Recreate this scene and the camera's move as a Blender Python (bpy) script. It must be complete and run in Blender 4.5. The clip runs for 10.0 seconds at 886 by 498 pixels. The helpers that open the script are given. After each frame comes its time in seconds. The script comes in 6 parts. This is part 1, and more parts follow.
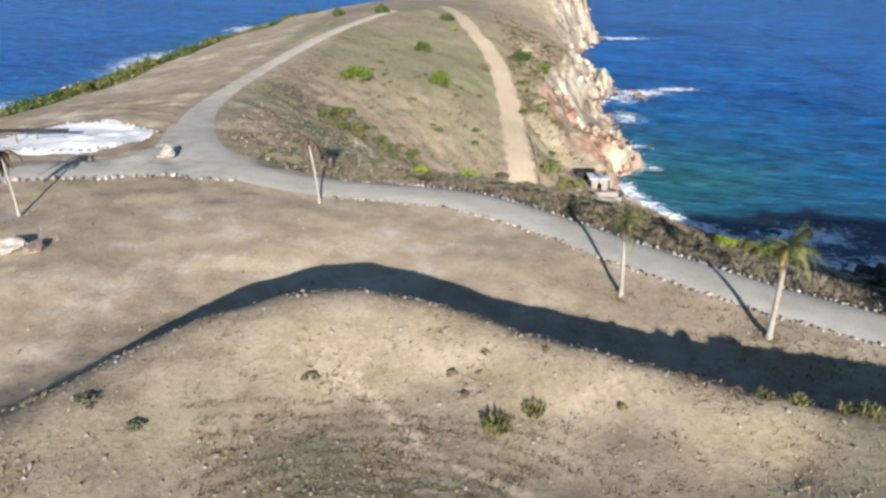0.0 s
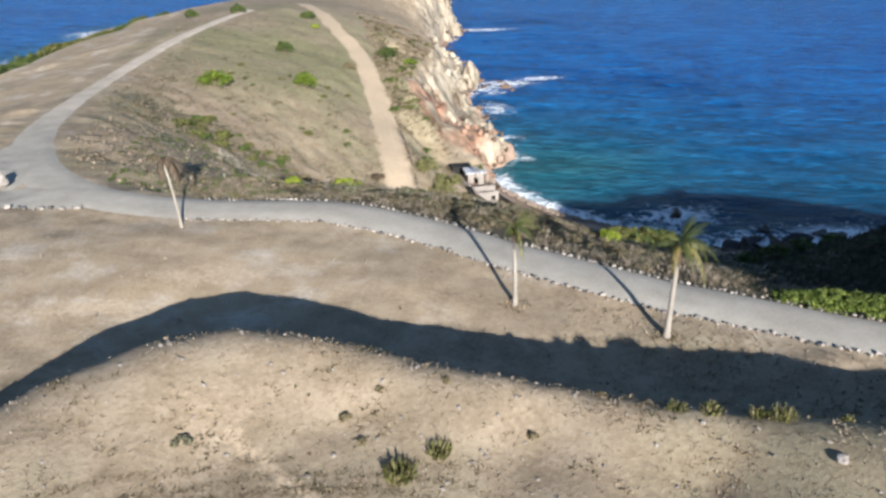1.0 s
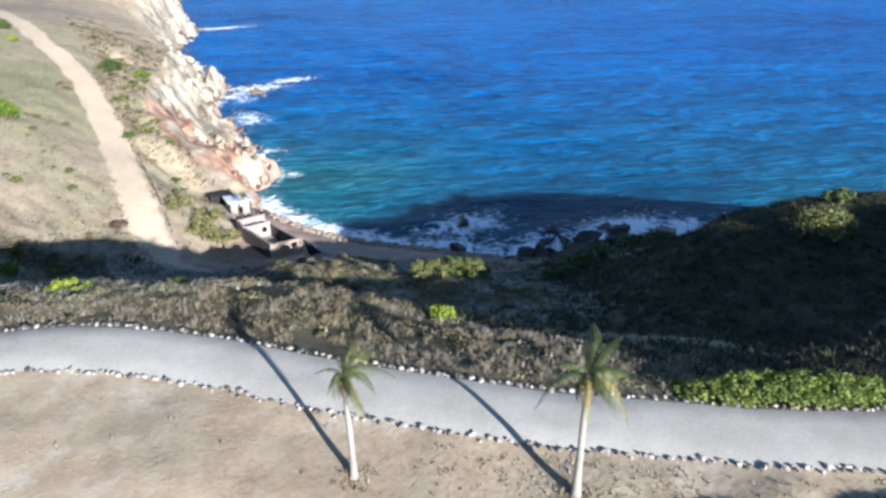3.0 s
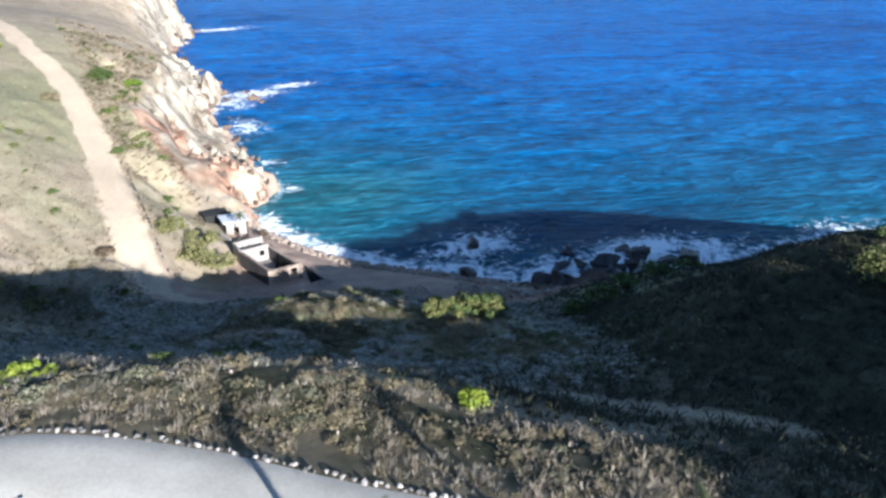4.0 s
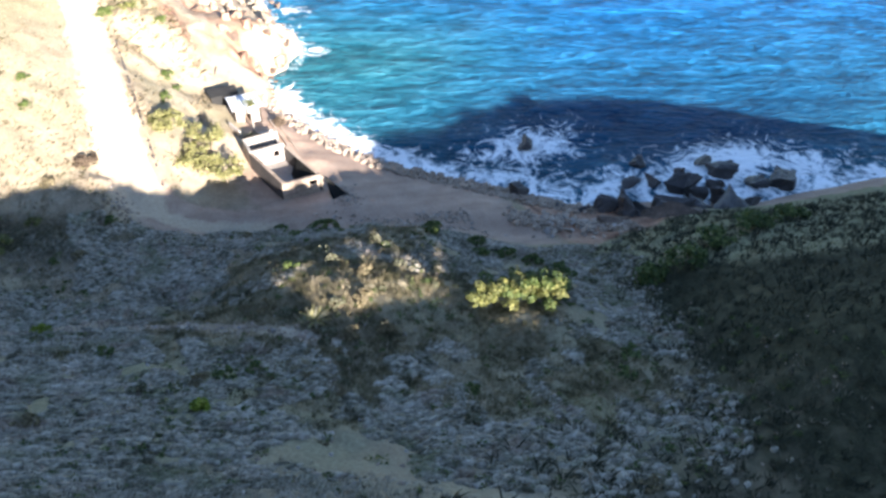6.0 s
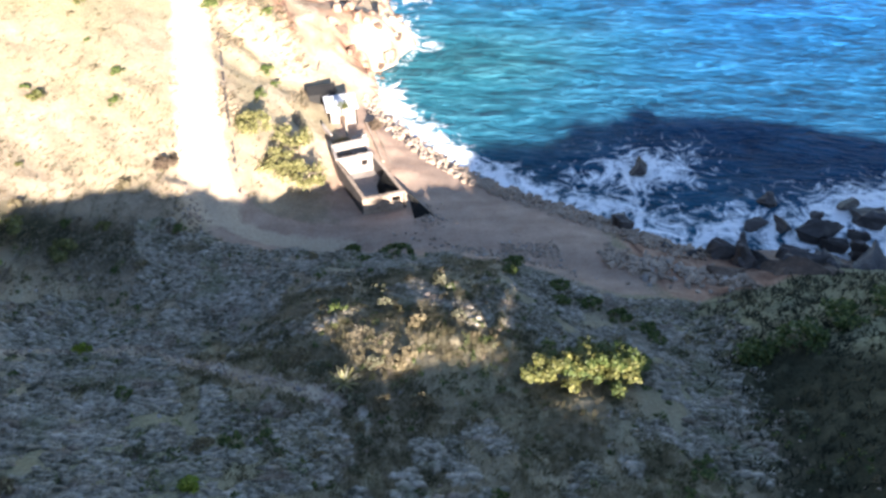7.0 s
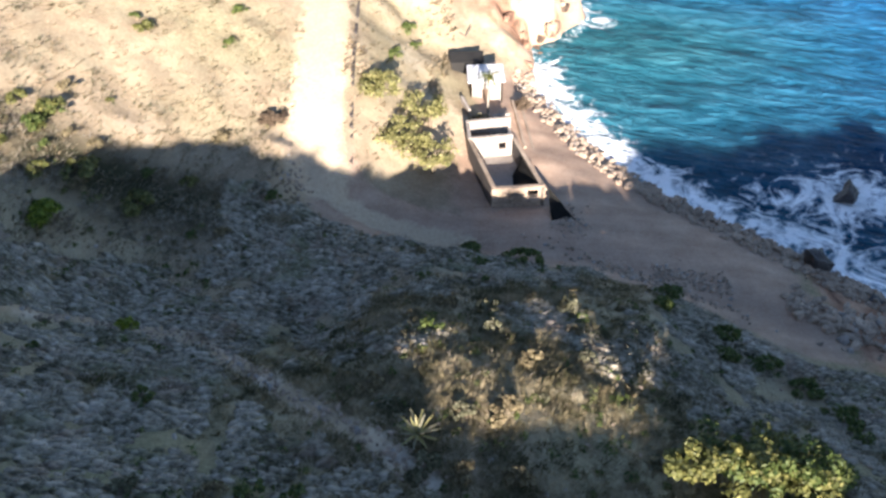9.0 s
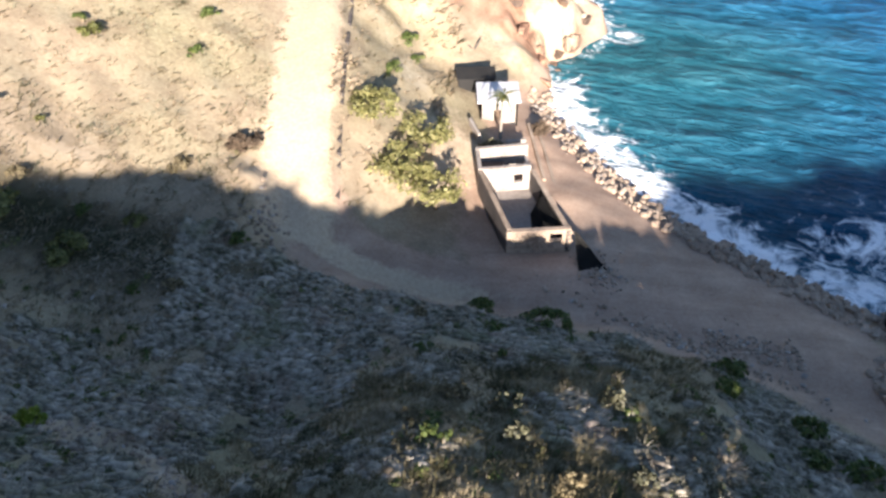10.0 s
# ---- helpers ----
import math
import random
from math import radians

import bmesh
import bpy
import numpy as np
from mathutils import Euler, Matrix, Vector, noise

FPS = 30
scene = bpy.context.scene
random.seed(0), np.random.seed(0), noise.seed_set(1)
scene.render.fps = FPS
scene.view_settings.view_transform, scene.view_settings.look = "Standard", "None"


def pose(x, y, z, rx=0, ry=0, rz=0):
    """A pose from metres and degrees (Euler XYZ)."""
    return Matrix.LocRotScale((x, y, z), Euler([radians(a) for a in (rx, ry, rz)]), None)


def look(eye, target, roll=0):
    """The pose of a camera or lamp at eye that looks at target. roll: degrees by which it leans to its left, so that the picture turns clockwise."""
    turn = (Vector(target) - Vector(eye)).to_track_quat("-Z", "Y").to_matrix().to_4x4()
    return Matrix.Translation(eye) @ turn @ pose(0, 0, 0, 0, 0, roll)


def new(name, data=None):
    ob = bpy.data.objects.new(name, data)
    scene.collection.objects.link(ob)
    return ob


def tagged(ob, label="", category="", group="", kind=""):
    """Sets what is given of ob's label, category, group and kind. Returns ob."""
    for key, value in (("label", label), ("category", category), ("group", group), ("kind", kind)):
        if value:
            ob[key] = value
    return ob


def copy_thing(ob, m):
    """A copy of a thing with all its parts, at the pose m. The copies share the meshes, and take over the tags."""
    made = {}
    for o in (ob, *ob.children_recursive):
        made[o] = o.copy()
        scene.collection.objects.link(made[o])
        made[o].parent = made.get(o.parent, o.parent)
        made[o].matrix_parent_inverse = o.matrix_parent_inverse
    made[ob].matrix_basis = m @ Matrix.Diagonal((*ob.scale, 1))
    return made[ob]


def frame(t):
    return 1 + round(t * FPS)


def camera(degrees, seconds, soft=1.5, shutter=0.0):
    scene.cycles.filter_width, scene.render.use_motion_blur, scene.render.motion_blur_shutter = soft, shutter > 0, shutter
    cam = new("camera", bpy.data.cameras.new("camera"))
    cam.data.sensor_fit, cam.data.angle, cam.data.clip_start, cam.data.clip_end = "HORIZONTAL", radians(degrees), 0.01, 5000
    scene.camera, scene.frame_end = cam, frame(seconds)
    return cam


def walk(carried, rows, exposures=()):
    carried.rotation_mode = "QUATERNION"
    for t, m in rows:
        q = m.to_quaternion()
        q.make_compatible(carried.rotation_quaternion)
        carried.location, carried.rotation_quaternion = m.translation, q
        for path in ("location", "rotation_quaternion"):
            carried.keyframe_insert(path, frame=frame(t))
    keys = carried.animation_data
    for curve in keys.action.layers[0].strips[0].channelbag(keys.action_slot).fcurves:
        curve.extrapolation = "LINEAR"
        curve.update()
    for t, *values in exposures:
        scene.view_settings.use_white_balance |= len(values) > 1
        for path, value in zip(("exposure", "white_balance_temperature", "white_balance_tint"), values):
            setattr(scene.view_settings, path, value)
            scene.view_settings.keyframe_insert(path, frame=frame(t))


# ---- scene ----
cam = camera(60.11, 10.0, soft=2.8)


def aim(x, y, z, yaw, pitch, roll):
    a, b = radians(yaw), radians(pitch)
    eye = Vector((x, y, z))
    return look(eye, eye + Vector((-math.sin(a) * math.cos(b), math.cos(a) * math.cos(b), math.sin(b))) * 50, roll)


# seconds, eye, yaw to the left, pitch, roll
PATH = [
    (0, -0.00, 0.00, 57.25, 0.00, -23.95, 0.23),
    (0.3, 0.21, 0.58, 57.30, -0.73, -24.01, 0.55),
    (0.5, 0.31, 1.47, 57.04, -8.52, -24.12, -0.05),
    (1, 0.03, 3.95, 57.06, -9.82, -24.33, -0.31),
    (1.5, 0.31, 7.50, 56.78, -9.92, -24.34, 0.10),
    (1.8, 0.69, 9.38, 56.84, -15.18, -24.31, 0.58),
    (2, 0.98, 11.38, 56.84, -25.24, -24.69, -0.48),
    (2.5, 1.40, 16.33, 56.76, -28.76, -24.91, -0.50),
    (2.7, 1.80, 18.50, 56.81, -28.90, -25.14, -0.23),
    (3.8, 5.35, 29.10, 56.18, -28.43, -24.70, 1.32),
    (4, 5.51, 30.68, 57.23, -29.08, -25.22, 0.50),
    (4.5, 7.61, 35.53, 58.12, -29.13, -25.72, 0.68),
    (5, 10.82, 40.46, 58.74, -28.79, -27.38, 0.49),
    (5.2, 11.83, 42.86, 59.11, -28.95, -30.72, 0.57),
    (6.3, 18.35, 55.76, 61.89, -21.10, -41.20, 1.46),
    (6.5, 21.37, 56.94, 61.94, -14.85, -41.36, 0.27),
    (7, 24.73, 60.72, 61.61, -13.46, -42.09, -0.87),
    (7.2, 24.76, 61.89, 61.60, -11.49, -42.12, -0.55),
    (7.5, 26.08, 62.32, 61.31, -1.16, -42.03, -1.10),
    (8, 26.53, 62.62, 60.97, -0.87, -42.03, -1.32),
    (8.5, 27.04, 66.67, 57.26, -0.29, -42.17, -1.66),
    (9, 27.78, 72.84, 52.10, 0.68, -42.57, -2.28),
    (9.5, 27.54, 79.55, 48.95, 0.57, -41.01, -1.70),
    (10, 27.17, 84.47, 45.65, 0.36, -41.38, -1.20),
]
EXPOSURES = [(0, 1.12, 5900, 10), (1.5, 1.07, 5750, 10), (2.0, 1.15, 5600, 10), (2.5, 1.45, 5450, 10), (4.0, 1.6, 5350, 10), (4.5, 1.82, 5480, 10), (5.1, 2.04, 5720, 11), (6.4, 2.68, 6250, 15), (7.3, 2.46, 6450, 17), (8.0, 2.26, 6450, 16), (9.0, 2.14, 6450, 16), (10, 1.97, 6450, 16)]

walk(cam, [(row[0], aim(*row[1:])) for row in PATH], EXPOSURES)

# ---------------------------------------------------------------- light
SUN_EL, SUN_AZ = 18.4, 4.0      # degrees above the sea; light travels towards +y and slightly towards -x
world = bpy.data.worlds.new("sky")
scene.world = world
world.use_nodes = True
wn = world.node_tree.nodes
sky = wn.new("ShaderNodeTexSky")
sky.sky_type = 'NISHITA'
sky.sun_disc = False
sky.sun_elevation = radians(SUN_EL)
sky.sun_rotation = radians(180 - SUN_AZ)
wn["Background"].inputs["Strength"].default_value = 0.060
sky.dust_density = 0.25
sky.ozone_density = 3.0
world.node_tree.links.new(sky.outputs[0], wn["Background"].inputs["Color"])
sun_data = bpy.data.lights.new("sun", 'SUN')
sun_data.energy = 5.0
sun_data.angle = radians(0.53)
sun_data.color = (1.0, 0.93, 0.83)
sun = new("sun", sun_data)
_ce = math.cos(radians(SUN_EL))
SUN_WAY = Vector((-math.sin(radians(SUN_AZ)) * _ce, math.cos(radians(SUN_AZ)) * _ce, -math.sin(radians(SUN_EL))))
sun.matrix_world = look(Vector((20, -60, 120)), Vector((20, -60, 120)) + SUN_WAY)

# ---------------------------------------------------------------- materials
def material(name, rough=0.9, metal=0.0, spec=0.3):
    m = bpy.data.materials.new(name)
    m.use_nodes = True
    b = m.node_tree.nodes["Principled BSDF"]
    b.inputs["Roughness"].default_value = rough
    b.inputs["Metallic"].default_value = metal
    b.inputs["Specular IOR Level"].default_value = spec
    return m, m.node_tree.nodes, m.node_tree.links, b


def tex_noise(n, l, scale, detail=4.0, rough=0.55, vec=None, distort=0.0):
    t = n.new("ShaderNodeTexNoise")
    t.inputs["Scale"].default_value = scale
    t.inputs["Detail"].default_value = detail
    t.inputs["Roughness"].default_value = rough
    t.inputs["Distortion"].default_value = distort
    if vec is None:
        vec = n.new("ShaderNodeNewGeometry").outputs["Position"]
    l.new(vec, t.inputs["Vector"])
    return t.outputs["Fac"]


def ramp(n, l, fac, stops):
    r = n.new("ShaderNodeValToRGB")
    e = r.color_ramp.elements
    while len(e) < len(stops):
        e.new(0.5)
    for k, (p, c) in zip(e, stops):
        k.position = p
        k.color = (*c, 1) if len(c) == 3 else c
    l.new(fac, r.inputs["Fac"])
    return r.outputs["Color"]


def mix(n, l, fac, a, b, mode='MIX'):
    m = n.new("ShaderNodeMix")
    m.data_type = 'RGBA'
    m.blend_type = mode
    for sock, v in ((m.inputs[0], fac), (m.inputs[6], a), (m.inputs[7], b)):
        if isinstance(v, (int, float)):
            sock.default_value = v
        elif isinstance(v, tuple):
            sock.default_value = (*v, 1)
        else:
            l.new(v, sock)
    return m.outputs[2]


def maths(n, l, op, a, b=0.0, clamp=False):
    m = n.new("ShaderNodeMath")
    m.operation = op
    m.use_clamp = clamp
    for sock, v in ((m.inputs[0], a), (m.inputs[1], b)):
        if isinstance(v, (int, float)):
            sock.default_value = v
        else:
            l.new(v, sock)
    return m.outputs[0]


def bump(n, l, b, height, strength=0.5, dist=0.1):
    k = n.new("ShaderNodeBump")
    k.inputs["Strength"].default_value = strength
    k.inputs["Distance"].default_value = dist
    l.new(height, k.inputs["Height"])
    l.new(k.outputs["Normal"], b.inputs["Normal"])


def attr(n, name):
    a = n.new("ShaderNodeAttribute")
    a.attribute_name = name
    return a.outputs["Fac"]


def speckled(name, dark, light, scale=3.0, rough=0.9, bump_s=0.4, bump_d=0.05, third=None, metal=0.0, spec=0.25, vary=0.25):
    """A plain surface with grain and blotches, and a little difference from piece to piece."""
    m, n, l, b = material(name, rough, metal, spec)
    big = tex_noise(n, l, scale * 0.22, 3)
    fine = tex_noise(n, l, scale * 3.1, 6, 0.65)
    f = maths(n, l, 'ADD', maths(n, l, 'MULTIPLY', big, 0.55), maths(n, l, 'MULTIPLY', fine, 0.45))
    stops = [(0.32, dark), (0.66, light)] if third is None else [(0.3, dark), (0.52, light), (0.72, third)]
    c = ramp(n, l, f, stops)
    info = n.new("ShaderNodeObjectInfo")
    h = n.new("ShaderNodeHueSaturation")
    l.new(maths(n, l, 'ADD', maths(n, l, 'MULTIPLY', info.outputs["Random"], vary), 1 - vary / 2), h.inputs["Value"])
    l.new(c, h.inputs["Color"])
    l.new(h.outputs["Color"], b.inputs["Base Color"])
    bump(n, l, b, fine, bump_s, bump_d)
    return m


def leafy(name, dark, light, rough=0.55, yellow=None, most=0.6):
    m, n, l, b = material(name, rough, 0, 0.3)
    geo = n.new("ShaderNodeNewGeometry")
    stops = [(0.0, dark), (most, light)] + ([(1.0, yellow)] if yellow else [])
    c = ramp(n, l, geo.outputs["Random Per Island"], stops)
    big = tex_noise(n, l, 0.6, 2)
    c = mix(n, l, maths(n, l, 'MULTIPLY', big, 0.5), c, dark)
    l.new(c, b.inputs["Base Color"])
    b.inputs["Subsurface Weight"].default_value = 0.0
    tr = n.new("ShaderNodeBsdfTranslucent")
    l.new(c, tr.inputs["Color"])
    ms = n.new("ShaderNodeMixShader")
    ms.inputs[0].default_value = 0.3
    l.new(b.outputs[0], ms.inputs[1])
    l.new(tr.outputs[0], ms.inputs[2])
    l.new(ms.outputs[0], n["Material Output"].inputs["Surface"])
    return m


def cliff_colour(n, l, fine):
    """Cream rock with upright joints, rusty patches and dark cracks."""
    geo = n.new("ShaderNodeNewGeometry")
    mp = n.new("ShaderNodeMapping")
    mp.inputs["Rotation"].default_value = (radians(14), radians(-10), 0)
    mp.inputs["Scale"].default_value = (1.0, 1.0, 0.35)
    l.new(geo.outputs["Position"], mp.inputs["Vector"])
    joints = tex_noise(n, l, 0.30, 7, 0.66, mp.outputs[0], 0.7)
    rust = tex_noise(n, l, 0.085, 4, 0.6)
    c = ramp(n, l, joints, [(0.33, (0.085, 0.064, 0.045)), (0.42, (0.24, 0.19, 0.135)), (0.52, (0.40, 0.34, 0.255)), (0.68, (0.54, 0.48, 0.37))])
    red = ramp(n, l, joints, [(0.32, (0.08, 0.05, 0.038)), (0.44, (0.26, 0.145, 0.095)), (0.62, (0.44, 0.285, 0.195))])
    low = n.new("ShaderNodeSeparateXYZ")
    l.new(geo.outputs["Position"], low.inputs[0])
    rusty = maths(n, l, 'ADD', rust, maths(n, l, 'MULTIPLY', maths(n, l, 'SUBTRACT', 190.0, low.outputs["Y"]), 0.010))
    c = mix(n, l, maths(n, l, 'MULTIPLY', maths(n, l, 'SUBTRACT', rusty, 0.50), 9.0, True), c, red)
    return mix(n, l, 0.4, c, ramp(n, l, fine, [(0.32, (0.45, 0.42, 0.38)), (0.66, (1.2, 1.15, 1.1))]), 'MULTIPLY')


def cliff_material():
    m, n, l, b = material("cream_cliff_rock", 0.92, 0, 0.2)
    fine = tex_noise(n, l, 2.2, 6, 0.7)
    c = cliff_colour(n, l, fine)
    l.new(c, b.inputs["Base Color"])
    bump(n, l, b, fine, 0.8, 0.25)
    return m


def mat_grass(name, stops, patch=0.16, clump=0.9, tints=()):
    """Matted grass whose colour drifts from clump to clump and patch to patch."""
    m, n, l, b = material(name, 0.8, 0, 0.2)
    wide = tex_noise(n, l, patch, 3, 0.6)
    near = tex_noise(n, l, clump * 0.7, 4, 0.6)
    geo = n.new("ShaderNodeNewGeometry")
    f = maths(n, l, 'ADD', maths(n, l, 'MULTIPLY', wide, 0.4), maths(n, l, 'MULTIPLY', near, 0.6))
    f = maths(n, l, 'ADD', f, maths(n, l, 'MULTIPLY', maths(n, l, 'SUBTRACT', geo.outputs["Random Per Island"], 0.2), 0.13))
    c = ramp(n, l, f, stops)
    for size, cut, way, tint in tints:
        q = tex_noise(n, l, size, 4, 0.6)
        q = maths(n, l, 'MULTIPLY', maths(n, l, 'SUBTRACT', q, cut), way, True)
        c = mix(n, l, maths(n, l, 'MULTIPLY', q, 0.8), c, mix(n, l, 0.35, tint, c))
    l.new(c, b.inputs["Base Color"])
    tr = n.new("ShaderNodeBsdfTranslucent")
    l.new(c, tr.inputs["Color"])
    ms = n.new("ShaderNodeMixShader")
    ms.inputs[0].default_value = 0.25
    l.new(b.outputs[0], ms.inputs[1])
    l.new(tr.outputs[0], ms.inputs[2])
    l.new(ms.outputs[0], n["Material Output"].inputs["Surface"])
    return m


def ground_material():
    m, n, l, b = material("dry_grass_ground", 0.95, 0, 0.1)
    big = tex_noise(n, l, 0.06, 4, 0.6)
    mid = tex_noise(n, l, 0.45, 5, 0.65)
    fine = tex_noise(n, l, 3.5, 6, 0.7)
    straw = ramp(n, l, maths(n, l, 'ADD', maths(n, l, 'MULTIPLY', mid, 0.6), maths(n, l, 'MULTIPLY', fine, 0.4)),
                 [(0.3, (0.18, 0.138, 0.089)), (0.5, (0.30, 0.235, 0.160)), (0.68, (0.45, 0.365, 0.268))])
    olive = ramp(n, l, fine, [(0.3, (0.105, 0.105, 0.048)), (0.55, (0.24, 0.228, 0.122)), (0.75, (0.38, 0.355, 0.22))])
    bare = ramp(n, l, maths(n, l, 'ADD', maths(n, l, 'MULTIPLY', mid, 0.7), maths(n, l, 'MULTIPLY', fine, 0.3)),
                [(0.3, (0.31, 0.228, 0.143)), (0.55, (0.41, 0.318, 0.212)), (0.75, (0.53, 0.44, 0.32))])
    worn = tex_noise(n, l, 0.17, 5, 0.65)
    bare = mix(n, l, maths(n, l, 'MULTIPLY', maths(n, l, 'SUBTRACT', worn, 0.52), 7.0, True), bare, ramp(n, l, fine, [(0.3, (0.44, 0.36, 0.28)), (0.7, (0.60, 0.52, 0.42))]))
    bare = mix(n, l, maths(n, l, 'MULTIPLY', maths(n, l, 'SUBTRACT', 0.45, worn), 6.0, True), bare, ramp(n, l, fine, [(0.3, (0.22, 0.155, 0.095)), (0.7, (0.38, 0.29, 0.195))]))
    sand = ramp(n, l, maths(n, l, 'ADD', maths(n, l, 'MULTIPLY', mid, 0.5), maths(n, l, 'MULTIPLY', fine, 0.5)),
                [(0.3, (0.28, 0.185, 0.132)), (0.5, (0.38, 0.27, 0.198)), (0.7, (0.49, 0.365, 0.27))])
    rut = n.new("ShaderNodeMapping")
    rut.inputs["Rotation"].default_value = (0, 0, radians(24))
    rut.inputs["Scale"].default_value = (0.12, 1.0, 1.0)
    l.new(n.new("ShaderNodeNewGeometry").outputs["Position"], rut.inputs["Vector"])
    sand = mix(n, l, 0.4, sand, ramp(n, l, tex_noise(n, l, 0.55, 4, 0.6, rut.outputs[0]), [(0.36, (0.66, 0.62, 0.60)), (0.62, (1.12, 1.1, 1.08))]), 'MULTIPLY')
    rock = cliff_colour(n, l, fine)
    path = ramp(n, l, fine, [(0.3, (0.40, 0.30, 0.20)), (0.7, (0.55, 0.44, 0.31))])
    white = ramp(n, l, mid, [(0.3, (0.76, 0.72, 0.67)), (0.6, (0.85, 0.82, 0.78))])

    def edge(name, soft=0.25):
        a = maths(n, l, 'ADD', attr(n, name), maths(n, l, 'MULTIPLY', maths(n, l, 'SUBTRACT', mid, 0.5), 1.1))
        a = maths(n, l, 'ADD', a, maths(n, l, 'MULTIPLY', maths(n, l, 'SUBTRACT', fine, 0.5), 0.5))
        return maths(n, l, 'MULTIPLY', maths(n, l, 'SUBTRACT', a, 0.5 - soft), 1 / (2 * soft), True)

    c = mix(n, l, maths(n, l, 'MULTIPLY', edge("green", 0.4), 0.85), straw, olive)
    c = mix(n, l, edge("bare", 0.4), c, bare)
    # dark growth colour that also paints in the slope's deeper shade
    c = mix(n, l, edge("shade_growth", 0.4), c, ramp(n, l, fine, [(0.3, (0.018, 0.018, 0.010)), (0.55, (0.048, 0.046, 0.025)), (0.75, (0.10, 0.092, 0.058))]))
    c = mix(n, l, edge("rock", 0.2), c, rock)
    c = mix(n, l, edge("sand", 0.2), c, sand)
    c = mix(n, l, edge("path", 0.15), c, path)
    c = mix(n, l, edge("white", 0.1), c, white)
    c = mix(n, l, 0.5, c, ramp(n, l, big, [(0.3, (0.72, 0.72, 0.70)), (0.7, (1.15, 1.12, 1.08))]), 'MULTIPLY')
    l.new(c, b.inputs["Base Color"])
    hh = maths(n, l, 'ADD', maths(n, l, 'MULTIPLY', mid, 0.8), fine)
    bump(n, l, b, hh, 0.7, 0.09)
    return m


def water_material():
    m, n, l, b = material("sea_water", 0.25, 0, 0.2)
    b.inputs["IOR"].default_value = 1.12
    geo = n.new("ShaderNodeNewGeometry")
    turn = n.new("ShaderNodeMapping")
    turn.inputs["Rotation"].default_value = (0, 0, radians(21))
    l.new(geo.outputs["Position"], turn.inputs["Vector"])
    mp = n.new("ShaderNodeMapping")
    mp.inputs["Scale"].default_value = (0.34, 1.0, 1.0)
    l.new(turn.outputs[0], mp.inputs["Vector"])
    w0 = tex_noise(n, l, 0.13, 5, 0.6, mp.outputs[0], 0.5)
    w1 = tex_noise(n, l, 0.40, 5, 0.68, mp.outputs[0], 0.5)
    w2 = tex_noise(n, l, 1.1, 5, 0.62, mp.outputs[0], 0.6)
    big = tex_noise(n, l, 0.02, 3, 0.5, mp.outputs[0])
    tone = maths(n, l, 'ADD', maths(n, l, 'MULTIPLY', big, 0.10), maths(n, l, 'MULTIPLY', w0, 0.20))
    tone = maths(n, l, 'ADD', tone, maths(n, l, 'ADD', maths(n, l, 'MULTIPLY', w1, 0.33), maths(n, l, 'MULTIPLY', w2, 0.37)))
    deep = ramp(n, l, tone, [(0.425, (0.0005, 0.015, 0.088)), (0.50, (0.0010, 0.068, 0.275)), (0.585, (0.008, 0.185, 0.55))])
    sh = attr(n, "shallow")
    c = mix(n, l, sh, deep, ramp(n, l, tone, [(0.41, (0.006, 0.052, 0.070)), (0.50, (0.018, 0.108, 0.128)), (0.59, (0.052, 0.185, 0.200))]))
    # navy mix for reef water, also painting the hill's shadow darker
    c = mix(n, l, maths(n, l, 'MULTIPLY', attr(n, "reef_shade"), 0.6), c, (0.002, 0.016, 0.060))
    foam = attr(n, "foam")
    lace = tex_noise(n, l, 0.19, 6, 0.66, geo.outputs["Position"], 3.0)
    veil = n.new("ShaderNodeTexVoronoi")
    veil.feature = 'DISTANCE_TO_EDGE'
    veil.inputs["Scale"].default_value = 0.6
    warp = n.new("ShaderNodeVectorMath")
    warp.operation = 'ADD'
    wobble = n.new("ShaderNodeTexNoise")
    wobble.inputs["Scale"].default_value = 0.5
    wobble.inputs["Detail"].default_value = 4
    l.new(geo.outputs["Position"], wobble.inputs["Vector"])
    push = n.new("ShaderNodeVectorMath")
    push.operation = 'SCALE'
    push.inputs["Scale"].default_value = 3.0
    l.new(wobble.outputs["Color"], push.inputs[0])
    l.new(geo.outputs["Position"], warp.inputs[0])
    l.new(push.outputs[0], warp.inputs[1])
    l.new(warp.outputs[0], veil.inputs["Vector"])
    net = maths(n, l, 'SUBTRACT', 0.30, veil.outputs["Distance"])
    fm = maths(n, l, 'ADD', foam, maths(n, l, 'MULTIPLY', maths(n, l, 'SUBTRACT', lace, 0.50), 3.4))
    fm = maths(n, l, 'ADD', fm, maths(n, l, 'MULTIPLY', net, 0.9))
    fm = maths(n, l, 'MULTIPLY', maths(n, l, 'SUBTRACT', fm, 0.58), 1.6, True)
    fm = maths(n, l, 'MULTIPLY', fm, maths(n, l, 'MULTIPLY', foam, 4.0, True), True)
    c = mix(n, l, maths(n, l, 'MULTIPLY', fm, 1.0, True), c, (0.93, 0.95, 0.95))
    l.new(c, b.inputs["Base Color"])
    l.new(maths(n, l, 'ADD', maths(n, l, 'MULTIPLY', fm, 0.55), 0.28), b.inputs["Roughness"])
    hh = maths(n, l, 'ADD', maths(n, l, 'MULTIPLY', w0, 5.0), maths(n, l, 'ADD', maths(n, l, 'MULTIPLY', w1, 2.4), maths(n, l, 'MULTIPLY', w2, 0.8)))
    bump(n, l, b, hh, 0.9, 0.9)
    return m


M_GROUND = ground_material()
M_WATER = water_material()


